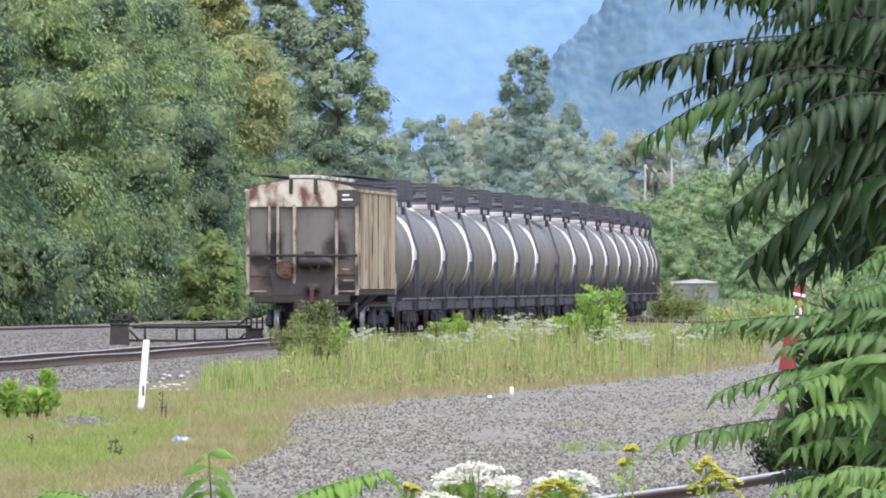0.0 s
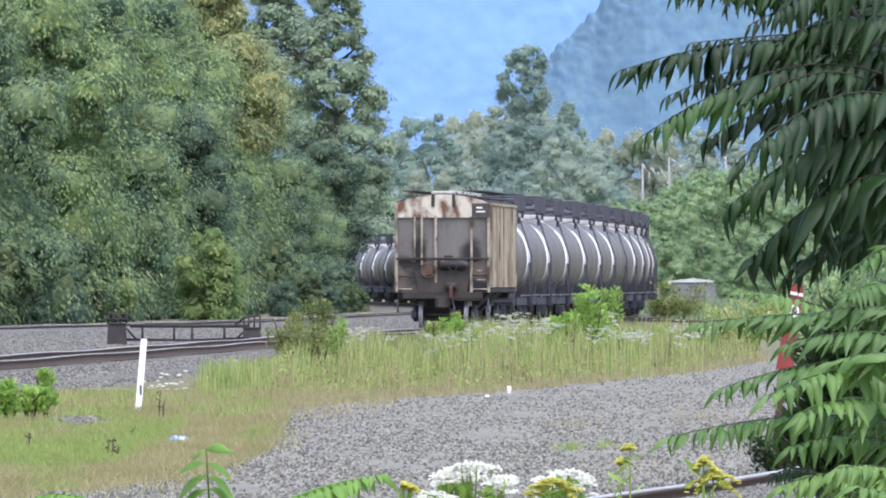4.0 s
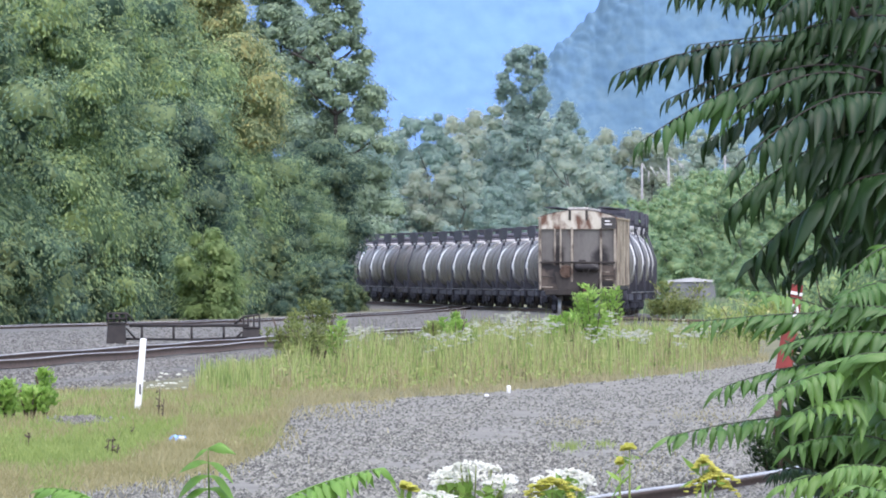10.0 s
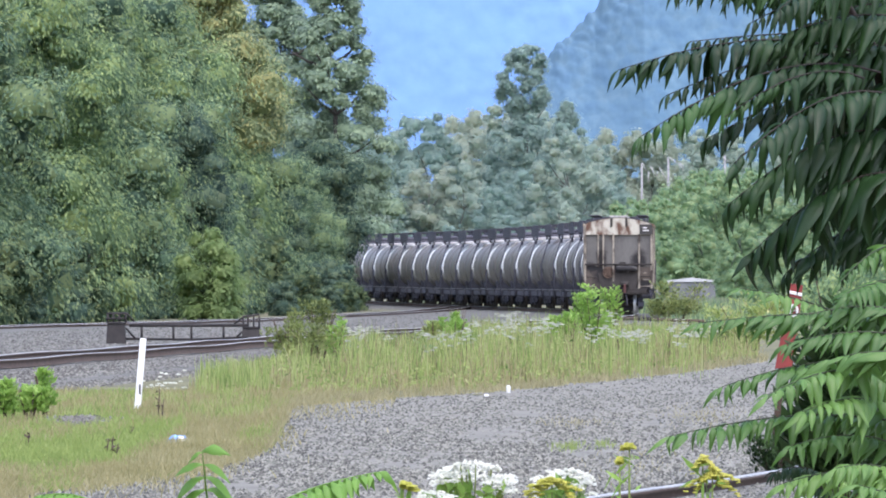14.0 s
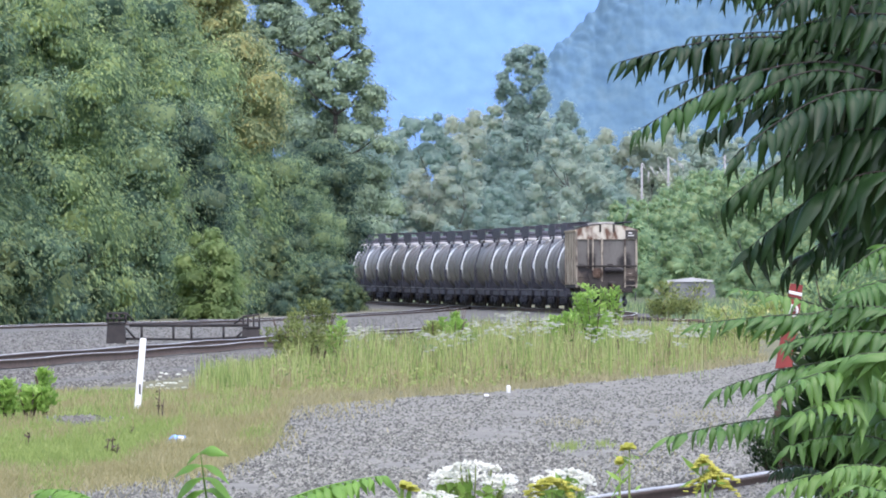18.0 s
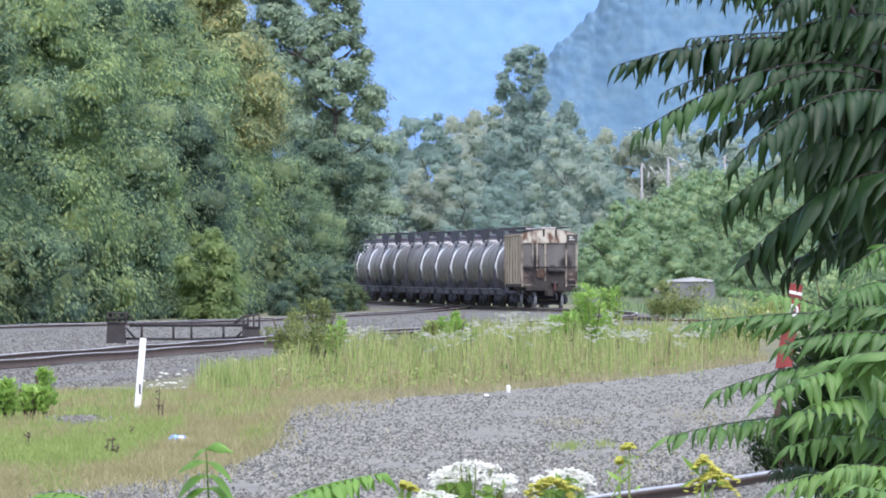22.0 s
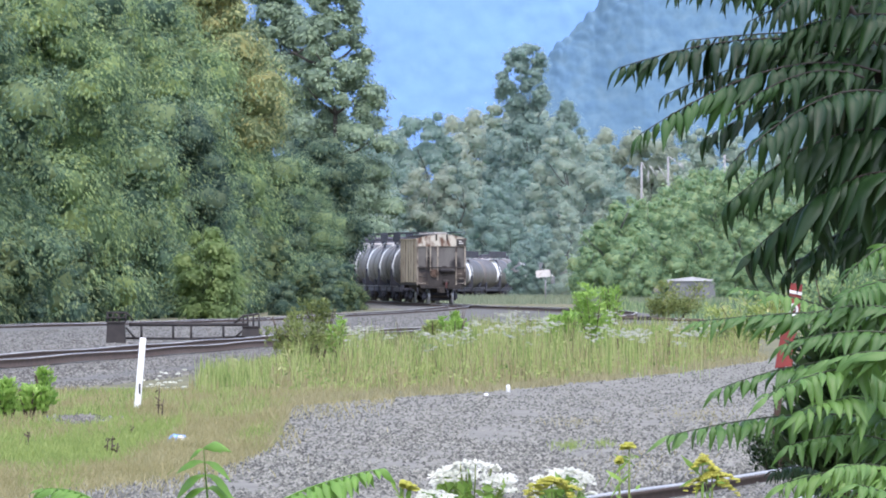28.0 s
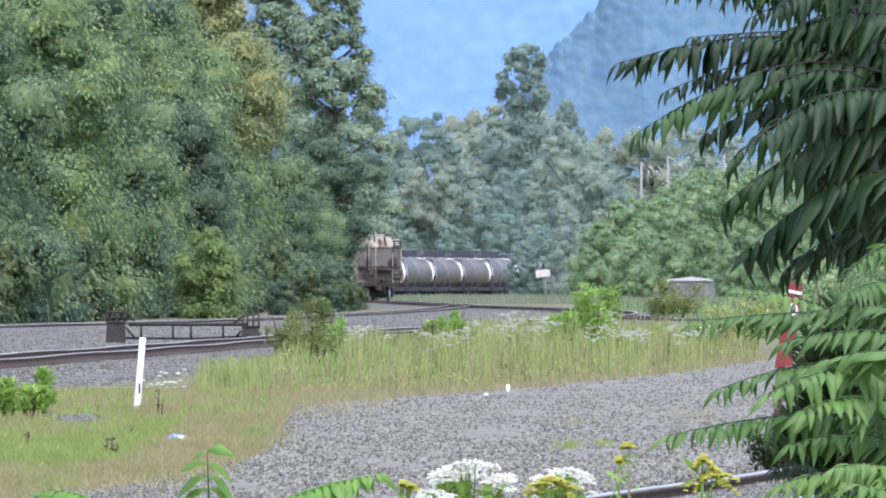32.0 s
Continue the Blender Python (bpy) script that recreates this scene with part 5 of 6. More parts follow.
for k in range(28):
    a = 610 + 25 * k + rb.uniform(-14, 14)
    b = float(np.interp(a, [600, 850, 1100, 1345], [655, 650, 632, 612])) + rb.uniform(-10, 8)
    dd = (EYE - GROUND) * FOCAL / (b - HORIZON)
    if (a - 784) / FOCAL * dd > float(main_x(dd)) + 2.8:
        leafy_bush("weed_clump", a, b, b - rb.uniform(38, 62), rb.uniform(30, 52), dd, rb.choice([leaf_lime, leaf_locust, leaf_bright, leaf_yellow]), 200 + k, "leafy green weed standing among the tall grass", 0.06, 12)


def flower_heads(name, rng, spots, radius, floret, material, label):
    """Flat-topped flower heads made of many small florets."""
    c, o = [], []
    for q, r in zip(spots, np.broadcast_to(radius, len(spots))):
        k = 26
        a, w = rng.uniform(0, 6.28, k), np.sqrt(rng.uniform(0, 1, k)) * r
        c.append(q + np.stack([np.cos(a) * w, np.sin(a) * w, rng.normal(0, r * 0.1, k) - (w / r) ** 2 * r * 0.2], -1))
        o.append(unit(np.stack([rng.normal(0, 0.4, k), rng.normal(0, 0.4, k) - 0.6, np.ones(k)], -1)))
    c, o = np.concatenate(c), np.concatenate(o)
    d = unit(np.cross(o, rng.normal(size=c.shape)))
    h = np.cross(o, d)
    s = floret * rng.uniform(0.7, 1.3, len(c))
    v, f = leaf_quads(c, d, h, s, s)
    return raw(name, v, f, material)


# white flower heads among the tall weeds
u = np.concatenate([rng.uniform(610, 1260, 14), rng.normal(642, 14, 17), rng.normal(772, 16, 9), rng.normal(826, 20, 16), rng.normal(905, 18, 16), rng.normal(960, 16, 12), rng.normal(1070, 16, 10), rng.normal(1120, 14, 9), rng.normal(1212, 14, 8)])
v = np.interp(u, [600, 660, 800, 900, 1060, 1250], [600, 592, 598, 576, 582, 592]) + rng.normal(2, 11, len(u))
u, v = np.repeat(u, 6) + rng.normal(0, 8, 6 * len(u)), np.repeat(v, 6) + rng.normal(0, 3, 6 * len(u))
d = rng.uniform(255, 330, len(u))
spots = np.stack([(u - 784) / FOCAL * d, d, EYE + (HORIZON - v) / FOCAL * d], -1)
ok = spots[:, 0] > main_x(spots[:, 1]) + 2.4
tagged(new("white_wildflowers", flower_heads("white_wildflowers", rng, spots[ok], rng.uniform(0.024, 0.055, ok.sum()), 0.024, petal_cream, "")), "white flat-topped wildflowers among the weeds", "wildflowers", kind="stuff")
blades("wildflower_stems", rng, np.stack([spots[ok][:, 0], spots[ok][:, 1], np.full(ok.sum(), GROUND)], -1), (spots[ok][:, 2] - GROUND), 0.015, weed_green, "green stems of the wildflowers", 0.02, "wildflowers")
# small white asters by the ballast
u, v = rng.uniform(255, 330, 40), rng.uniform(655, 690, 40)
d = np.full(40, 232.0)
spots = np.stack([(u - 784) / FOCAL * d, d, EYE + (HORIZON - v) / FOCAL * d], -1)
tagged(new("white_asters", flower_heads("white_asters", rng, spots[:22], 0.03, 0.03, petal_white, "")), "small white flowers by the ballast", "wildflowers", kind="stuff")


# ---- near flowers ----
def near_flower(u, v, w, h, d, material, seed, label, kind_name, heads=26):
    """A clump of stems that carries a broad loose cluster of flower heads."""
    rg = np.random.default_rng(seed)
    t = thing(kind_name, P(u, 1000, d), label=label, category="flower")
    o = np.array(P(u, 1000, d))
    a = rg.uniform(-1, 1, heads)
    b = rg.uniform(0, 1, heads)
    uu = u + a * w / 2
    vv = v + b * h * 0.75 + (a ** 2) * h * 0.5
    dd = d + rg.uniform(-0.12, 0.12, heads)
    pts = np.stack([(uu - 784) / FOCAL * dd, dd, EYE + (HORIZON - vv) / FOCAL * dd], -1) - o
    for q in pts:
        part("flower_head", flower_heads("flower_head", rg, q[None], rg.uniform(0.015, 0.025), 0.008, material, ""), None, t)
    for q in pts[::2]:
        s = Shape().tube([(q[0] * 0.4, 0, 0), (q[0] * 0.7, q[1] * 0.5, q[2] * 0.7), tuple(q)], [0.0022, 0.0018, 0.0012], 5)
        part("stem", s, weed_green, t)
    c = pts[rg.integers(0, heads, 170)] * np.stack([rg.uniform(0.6, 1.0, 170), np.ones(170), rg.uniform(0.45, 0.93, 170)], -1)
    lv, lf = leaf_cloud(rg, c, unit(rg.normal(size=(170, 3)) + np.array([0, -0.5, 0.6])), 0.036, 0.3, 0.4)
    part("leaves", raw("leaves", lv, lf, leaf_bright), None, t)
    return t


near_flower(838, 819, 132, 46, 29.0, petal_white, 81, "cluster of white snakeroot flowers on green stems", "white_flower", 64)
near_flower(770, 868, 50, 20, 28.7, petal_white, 82, "small cluster of white flowers", "white_flower", 10)
near_flower(1002, 828, 100, 46, 29.0, petal_white, 83, "cluster of white flowers behind goldenrod", "white_flower", 40)


def goldenrod(u, v, length, d, seed, heads=7):
    rg = np.random.default_rng(seed)
    o = P(u, 1000, d)
    t = thing("goldenrod", o, label="yellow goldenrod plumes on a leafy stem", category="flower")
    pts, s = [], Shape()
    top = (P(u, v, d) - o)
    s.tube([(0, 0, 0), (top.x * 0.5, 0, top.z * 0.6), tuple(top)], [0.003, 0.0025, 0.0015], 5)
    for k in range(heads):
        a = rg.uniform(-1, 1)
        for j in range(22):
            q = j / 22
            pts.append((top.x + a * length * q / FOCAL * d, rg.normal(0, 0.01), top.z - (abs(a) * 0.15 + 0.2 * q + 0.6 * q * q * abs(a)) * length / FOCAL * d * (0.4 + 0.09 * k) + rg.normal(0, 0.003)))
    pts = np.array(pts)
    part("plume", flower_heads("plume", rg, pts, 0.005, 0.0042, petal_yellow, ""), None, t)
    for j in range(16):
        c = np.array([[rg.normal(0, 0.012) + top.x * 0.5, rg.normal(0, 0.02), rg.uniform(0.3, 0.95) * top.z]])
        lv, lf = leaf_cloud(rg, c, unit(rg.normal(size=(1, 3))), 0.05, 0.2, 0.2)
        part("leaf", raw("leaf", lv, lf, leaf_bright), None, t)
    part("stem", s, weed_green, t)
    return t


goldenrod(978, 846, 56, 28.5, 91, 10)
goldenrod(1245, 812, 40, 30.0, 92, 9)
goldenrod(1262, 836, 50, 30.0, 93, 10)
goldenrod(1115, 788, 22, 30.5, 94, 4)
goldenrod(1098, 815, 18, 30.5, 95, 4)
goldenrod(715, 855, 40, 29.5, 96, 6)


# sparse tufts on the gravel
u = np.concatenate([rng.normal(1005, 14, 160), rng.normal(1070, 12, 90), rng.normal(1015, 30, 120), rng.normal(1240, 40, 260), rng.normal(1130, 60, 120)])
v = np.concatenate([rng.normal(800, 4, 160), rng.normal(796, 3, 90), rng.normal(756, 5, 120), rng.normal(742, 10, 260), rng.normal(830, 14, 120)])
d = (EYE - GROUND) * FOCAL / (v - HORIZON)
p = np.stack([(u - 784) / FOCAL * d, d, np.full(len(d), GROUND + 0.02)], -1)
blades("gravel_tufts", rng, p[:250], 0.08, 0.008, grass_green, "small green tufts in the gravel", 0.7)
blades("dry_gravel_tufts", rng, p[250:], 0.07, 0.008, grass_straw, "dry tufts in the gravel", 0.8)
# dark seed stalks in the lawn
for a, b, h in ((190, 812, 0.2), (198, 815, 0.24), (207, 818, 0.18), (281, 745, 0.42), (288, 748, 0.3), (235, 775, 0.12), (50, 800, 0.2)):
    t = thing("weed_stalk", tripod_land(a, b), label="dry brown weed stalk in the grass", category="weed")
    k = Shape().tube([(0, 0, -0.03), (0.01, 0, h * 0.6), (0.02, 0.01, h)], [0.009, 0.008, 0.005], 5)
    part("stem", k, stem_brown, t)
    for j in range(9):
        c = np.array([[rng.normal(0, 0.015), rng.normal(0, 0.02), h * rng.uniform(0.35, 1.0)]])
        lv, lf = leaf_cloud(rng, c, unit(rng.normal(size=(1, 3))), 0.05, 0.1, 0.45)
        part("seed_head", raw("seed_head", lv, lf, stem_brown), None, t)


# ---- the sumac before the lens ----
def leaflet_mesh(name, material, droop, slim):
    """A pointed, folded leaflet of unit length: it leaves its stalk along +Y and droops to -Z."""
    prof = [(0.0, 0.12), (0.12, 0.5), (0.28, 0.92), (0.4, 1.0), (0.6, 0.78), (0.82, 0.38), (1.0, 0.0)]
    mid, lft, rgt = [], [], []
    for t, w in prof:
        e = (1 - math.exp(-droop * t)) / droop
        p = Vector((0.2 * t * t, e, e - t))
        mid.append(p)
        n = Vector((0, 1 - math.exp(-droop * t), math.exp(-droop * t)))
        lft.append(p + Vector((w * slim / 2, 0, 0)) - n * 0.5 * w * slim)
        rgt.append(p + Vector((-w * slim / 2, 0, 0)) - n * 0.5 * w * slim)
    k = len(prof)
    faces = []
    for i in range(k - 1):
        faces += [(i, i + 1, k + i + 1, k + i), (i + 1, i, 2 * k + i, 2 * k + i + 1)]
    return Shape().face_set(mid + lft + rgt, faces, True).mesh(name, material)


leaf_meshes = {m.name: [leaflet_mesh("leaflet", m, dr, sl) for dr, sl in shapes] for m, shapes in ((leaf_young, ((1.4, 0.26), (1.9, 0.28), (2.4, 0.26), (3.0, 0.27))), (leaf_sumac, ((1.3, 0.2), (1.8, 0.215), (2.4, 0.2), (3.2, 0.21))), (leaf_sumac_shaded, ((1.8, 0.19), (2.4, 0.21), (3.2, 0.2), (4.2, 0.205))))}


def leaflet(parent, material, root, out, L, pick, face=Vector((0, 0, 1))):
    """Hangs one leaflet at root, pointing out."""
    y = out.normalized()
    x = y.cross(face).normalized()
    z = x.cross(y)
    ob = part("leaflet", leaf_meshes[material.name][pick], None, parent)
    m = Matrix((x, y, z)).transposed().to_4x4()
    ob.matrix_basis = Matrix.Translation(root) @ m @ Matrix.Diagonal((L, L, L, 1))


fronds = []


def frond(parent, base, tip, pairs, length, material, seed, arch=0.12, d=28.0, label="", toward=None):
    """One feathered leaf: a thin stalk with hanging leaflets in pairs. base and tip: (u, v) in the view."""
    rg = random.Random(seed)
    B, T = P(base[0], base[1], d + rg.uniform(-0.2, 0.2)), P(tip[0], tip[1], d - (rg.uniform(0.0, 0.3) if toward is None else toward))
    span = (T - B).length
    T, axis = T - B, (T - B).normalized()
    up = Vector((0, 0, 1))
    across = axis.cross(up).normalized() if abs(axis.z) < 0.8 else Vector((1, 0, 0))

    def at(t):
        return T * t + up * (arch * span * 4 * t * (1 - t) * (1 - 0.35 * t))
    st = Shape()
    st.tube([at(i / 10) for i in range(11)], [0.0026 - 0.0018 * i / 10 for i in range(11)], 6)
    ob = part("frond", st, stem_dark if material == leaf_sumac_shaded else leaf_young if material == leaf_young else stalk_green, parent, label)
    ob.location = B - parent.location
    unit_px = d / FOCAL
    pairs = round(pairs * (1.6 if material == leaf_sumac_shaded else 1.5))
    face = Vector((0, -0.35, 1)) if toward is None else Vector((0, -1.0, 0.55))
    if material == leaf_sumac_shaded:
        face = Vector((0, 0.1, 1))
    for i in range(pairs):
        t = 0.08 + 0.9 * (i / (pairs - 1)) ** 0.95
        way = (at(min(1, t + 0.02)) - at(t - 0.02)).normalized()
        grow = 1.0 if t < 0.45 else 1.0 - 0.5 * ((t - 0.45) / 0.55) ** 1.6
        for k in (-1, 1):
            L = length * unit_px * grow * rg.uniform(0.9, 1.15)
            if material == leaf_young:
                out = across * k + way * rg.uniform(0.1, 0.4) + up * rg.uniform(0.0, 0.3)
                leaflet(ob, material, at(t), out, L * rg.uniform(0.9, 1.1), rg.randint(0, 3), Vector((0, -0.5, 1)))
                continue
            out = across * k * rg.uniform(0.7, 1.0) + way * rg.uniform(0.3, 0.85) + up * rg.uniform(-0.15, 0.35)
            if material == leaf_sumac_shaded:
                L *= 1.16
            leaflet(ob, material, at(t + rg.uniform(-0.015, 0.015)), out, L * rg.uniform(0.85, 1.28), rg.randint(0, 3), face + Vector((rg.uniform(-0.35, 0.35), rg.uniform(-0.3, 0.3), 0)))
    leaflet(ob, material, at(1), (at(1) - at(0.94)).normalized() + (Vector((0.7, -0.6, -0.2)) if material == leaf_young else Vector((0, 0, 0))), length * unit_px * 0.8, rg.randint(0, 1), face)
    fronds.append((ob, B - parent.location, seed, material))
    return ob


def build_sumac(root, stems, leaves, label):
    t = thing("sumac", Vector(root), label=label, category="shrub")
    s = Shape()
    for path, r in stems:
        s.tube([P(a, b, c) - Vector(root) for a, b, c in path], r, 8)
    part("branch", s, stem_dark, t, "dark brown branch")
    for k, (base, tip, pairs, length, m, arch, d, *toward) in enumerate(leaves):
        frond(t, base, tip, pairs, length, m, 100 + k + int(root[0] * 50), arch, d, "", *toward)
    return t


D, S, Y = leaf_sumac_shaded, leaf_sumac, leaf_young
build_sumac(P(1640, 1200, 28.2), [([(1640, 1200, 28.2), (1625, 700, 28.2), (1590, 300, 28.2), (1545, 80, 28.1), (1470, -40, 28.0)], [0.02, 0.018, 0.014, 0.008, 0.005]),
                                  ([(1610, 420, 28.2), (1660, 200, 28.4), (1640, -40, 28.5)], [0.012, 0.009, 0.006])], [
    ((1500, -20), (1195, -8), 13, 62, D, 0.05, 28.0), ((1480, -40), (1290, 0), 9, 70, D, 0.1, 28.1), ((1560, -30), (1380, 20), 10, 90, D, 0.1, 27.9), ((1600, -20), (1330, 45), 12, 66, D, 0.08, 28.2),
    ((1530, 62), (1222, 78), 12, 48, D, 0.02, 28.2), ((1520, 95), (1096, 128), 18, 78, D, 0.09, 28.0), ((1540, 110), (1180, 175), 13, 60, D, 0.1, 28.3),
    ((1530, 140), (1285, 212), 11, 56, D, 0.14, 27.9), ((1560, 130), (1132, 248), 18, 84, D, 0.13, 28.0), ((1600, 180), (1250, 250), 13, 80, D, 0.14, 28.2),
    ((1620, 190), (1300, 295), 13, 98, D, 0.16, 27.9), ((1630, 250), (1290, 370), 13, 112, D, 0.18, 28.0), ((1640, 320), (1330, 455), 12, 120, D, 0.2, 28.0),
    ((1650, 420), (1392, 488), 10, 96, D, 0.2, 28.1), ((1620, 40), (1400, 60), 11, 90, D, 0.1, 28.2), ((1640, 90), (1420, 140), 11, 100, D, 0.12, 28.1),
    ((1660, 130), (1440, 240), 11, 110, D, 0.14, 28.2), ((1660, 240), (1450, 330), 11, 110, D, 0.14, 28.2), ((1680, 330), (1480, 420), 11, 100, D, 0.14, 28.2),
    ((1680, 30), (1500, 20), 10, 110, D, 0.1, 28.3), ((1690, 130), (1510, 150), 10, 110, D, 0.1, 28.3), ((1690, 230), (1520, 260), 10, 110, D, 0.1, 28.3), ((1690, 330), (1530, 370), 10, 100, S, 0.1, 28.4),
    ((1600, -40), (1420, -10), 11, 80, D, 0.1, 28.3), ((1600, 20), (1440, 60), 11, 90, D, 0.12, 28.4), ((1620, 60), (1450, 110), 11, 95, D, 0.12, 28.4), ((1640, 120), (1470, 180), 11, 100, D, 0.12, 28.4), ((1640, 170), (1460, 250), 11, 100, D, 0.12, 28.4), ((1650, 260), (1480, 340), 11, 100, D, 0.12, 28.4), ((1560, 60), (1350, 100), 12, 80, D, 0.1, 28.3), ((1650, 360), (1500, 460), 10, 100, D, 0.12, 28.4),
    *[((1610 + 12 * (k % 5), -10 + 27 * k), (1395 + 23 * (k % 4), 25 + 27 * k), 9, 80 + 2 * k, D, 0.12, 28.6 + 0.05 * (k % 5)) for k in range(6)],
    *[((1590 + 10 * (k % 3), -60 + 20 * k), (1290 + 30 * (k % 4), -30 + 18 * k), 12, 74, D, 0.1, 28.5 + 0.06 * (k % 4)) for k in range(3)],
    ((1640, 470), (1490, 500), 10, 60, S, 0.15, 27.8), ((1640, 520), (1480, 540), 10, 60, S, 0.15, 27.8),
], "sumac branch with long drooping feathered leaves, coloured dark for shade")
build_sumac(P(1600, 1250, 27.0), [([(1600, 1250, 27.0), (1590, 900, 27.0), (1585, 560, 27.0)], [0.016, 0.012, 0.006]), ([(1590, 900, 27.0), (1450, 860, 27.0)], [0.008, 0.005])], [
    ((1580, 560), (1238, 572), 16, 76, S, 0.03, 27.0), ((1560, 600), (1312, 512), 10, 62, S, 0.05, 27.2), ((1620, 560), (1420, 560), 11, 70, S, 0.1, 27.1),
    ((1640, 610), (1390, 610), 13, 84, S, 0.1, 26.9), ((1620, 660), (1272, 690), 15, 84, S, 0.1, 27.0), ((1640, 640), (1420, 660), 13, 90, S, 0.12, 26.8),
    ((1640, 720), (1360, 700), 14, 96, S, 0.14, 26.8), ((1620, 755), (1186, 772), 19, 90, S, 0.06, 27.0), ((1640, 770), (1420, 730), 12, 100, S, 0.14, 26.7),
    ((1650, 830), (1400, 790), 13, 90, S, 0.14, 26.8), ((1640, 880), (1380, 860), 13, 90, S, 0.14, 26.9), ((1660, 900), (1480, 830), 12, 100, S, 0.16, 26.6),
    ((1500, 900), (1368, 840), 10, 50, D, 0.16, 27.2), ((1660, 640), (1500, 590), 11, 80, S, 0.12, 27.2), ((1660, 560), (1500, 520), 11, 80, S, 0.12, 27.2), ((1680, 720), (1500, 640), 11, 90, S, 0.12, 27.2),
    ((1680, 800), (1500, 720), 12, 96, S, 0.12, 27.3), ((1560, 920), (1440, 860), 10, 70, S, 0.12, 27.3), ((1660, 950), (1520, 860), 10, 100, S, 0.12, 26.6),
], "bright green young sumac with feathered leaves")
build_sumac(P(362, 1200, 26.0), [([(362, 1200, 26.0), (360, 1000, 26.0), (372, 890, 26.0)], [0.006, 0.005, 0.003])], [
    ((372, 925), (362, 798), 4, 104, Y, 0.0, 26.0, 0.25),
], "tip of a young sumac leaf standing up from below")
build_sumac(P(520, 1200, 26.0), [([(520, 1200, 26.0), (500, 960, 26.0), (480, 910, 26.0)], [0.006, 0.005, 0.003])], [
    ((470, 905), (668, 832), 9, 84, Y, 0.06, 26.0, 0.1), ((480, 930), (600, 900), 8, 60, Y, 0.1, 26.0),
], "tip of a young sumac leaf reaching sideways")
build_sumac(P(150, 1200, 26.0), [([(150, 1200, 26.0), (165, 960, 26.0), (180, 900, 26.0)], [0.006, 0.005, 0.003])], [
    ((190, 905), (76, 872), 7, 70, Y, 0.12, 26.0, 0.1),
], "tip of a young sumac leaf at the edge of the grass")


# ---- small things by the line ----
post = thing("marker_post", P(243, 734, 195), label="leaning white painted wooden marker post in the grass", category="post")
s = Shape()
a = P(254, 604, 195) - P(243, 736, 195)
s.box((a.x / 2, 0, a.z / 2 - 0.06), (0.09, 0.09, a.length + 0.15), 0.012, Matrix.Rotation(math.atan2(a.x, a.z), 3, "Y"))
part("shaft", s, post_white, post)
part("black_mark", Shape().box((a.x * 0.42 + 0.01, -0.048, a.z * 0.33), (0.025, 0.006, 0.14), 0.002), mark_dark, post)

rag = thing("plastic_bag", tripod_land(317, 791), label="crumpled blue and white plastic bag in the grass", category="litter")
bm_ = Shape()
rg = random.Random(3)
for k in range(7):
    bm_.turned([(0, 0.02), (0.03, 0.06), (0.07, 0.055), (0.1, 0.02)], (rg.uniform(-0.07, 0.07), rg.uniform(-0.05, 0.05), rg.uniform(0, 0.03)), "z", 7)
part("crumple", bm_, blue_plastic, rag)
part("white_fold", Shape().turned([(0.02, 0.03), (0.06, 0.05), (0.11, 0.03)], (0.03, -0.06, 0.0), "z", 7), post_white, rag)

stub = thing("marker_stub", tripod_land(901, 700), label="short white plastic marker stub at the gravel's edge", category="post")
part("stub", Shape().turned([(-0.05, 0.03), (0.12, 0.034), (0.15, 0.025)], (0, 0, 0), "z", 12), post_white, stub)
litter = thing("paper_scrap", tripod_land(862, 706), label="crumpled white paper scrap beside a stone", category="litter")
part("scrap", Shape().box((0, 0, 0.035), (0.07, 0.05, 0.06), 0.02), post_white, litter)
clod = thing("stone", tripod_land(846, 704), label="dark flat stone at the gravel's edge", category="stone")
part("lump", Shape().turned([(0, 0.1), (0.02, 0.13), (0.05, 0.06)], (0, 0, 0), "z", 9), soil, clod)

# red switch target on its tall post beside the near siding
d = 127.0
o = P(1366, 862, d)
tgt = thing("switch_target", o, label="red switch target with a white top stripe on a rusty post", category="railway sign")


def at_sign(u, v):
    return P(u, v, d) - o


lean = Matrix.Rotation(radians(8), 3, "Y")
part("post", Shape().tube([at_sign(1366, 868), at_sign(1384, 655), at_sign(1400, 545)], 0.032, 8), rail_rust, tgt, "rusty leaning post")
part("blade", Shape().plate([(-0.075, -0.40), (0.08, -0.36), (0.07, 0.38), (-0.045, 0.38)], 0.03, lambda a, b, c: at_sign(1398, 578) + lean @ Vector((a, -0.05 + c, b))), sign_red, tgt)
part("bottom_edge", Shape().box(at_sign(1392, 655) + Vector((0, -0.035, 0)), (0.17, 0.045, 0.02), 0.004, Matrix.Rotation(radians(-8), 3, "Y")), steel_dark, tgt)
c = at_sign(1407, 520)
part("white_stripe", Shape().box((c.x, -0.058, c.z), (0.14, 0.008, 0.028), 0.003, Matrix.Rotation(radians(12), 3, "Y")), mark_white, tgt)
c = at_sign(1405, 551)
ring = Shape().tube([(c.x + 0.036 * math.cos(j / 16 * 6.283), -0.058, c.z + 0.048 * math.sin(j / 16 * 6.283)) for j in range(17)], 0.013, 6, False)
ring.tube([(c.x - 0.02, -0.058, c.z + 0.02), (c.x + 0.015, -0.058, c.z), (c.x - 0.02, -0.058, c.z - 0.02)], 0.009, 6)
part("white_ring", ring, mark_white, tgt)

# pipe rack between the tracks: two dark cabinets with railed tops joined by a pipe railing
d = 402.0
o = P(208, 612, d)
rack = thing("pipe_railing", o, label="black pipe railing between two steel cabinets beside the track", category="railing")


def at_rack(u, v):
    return P(u, v, d) - o


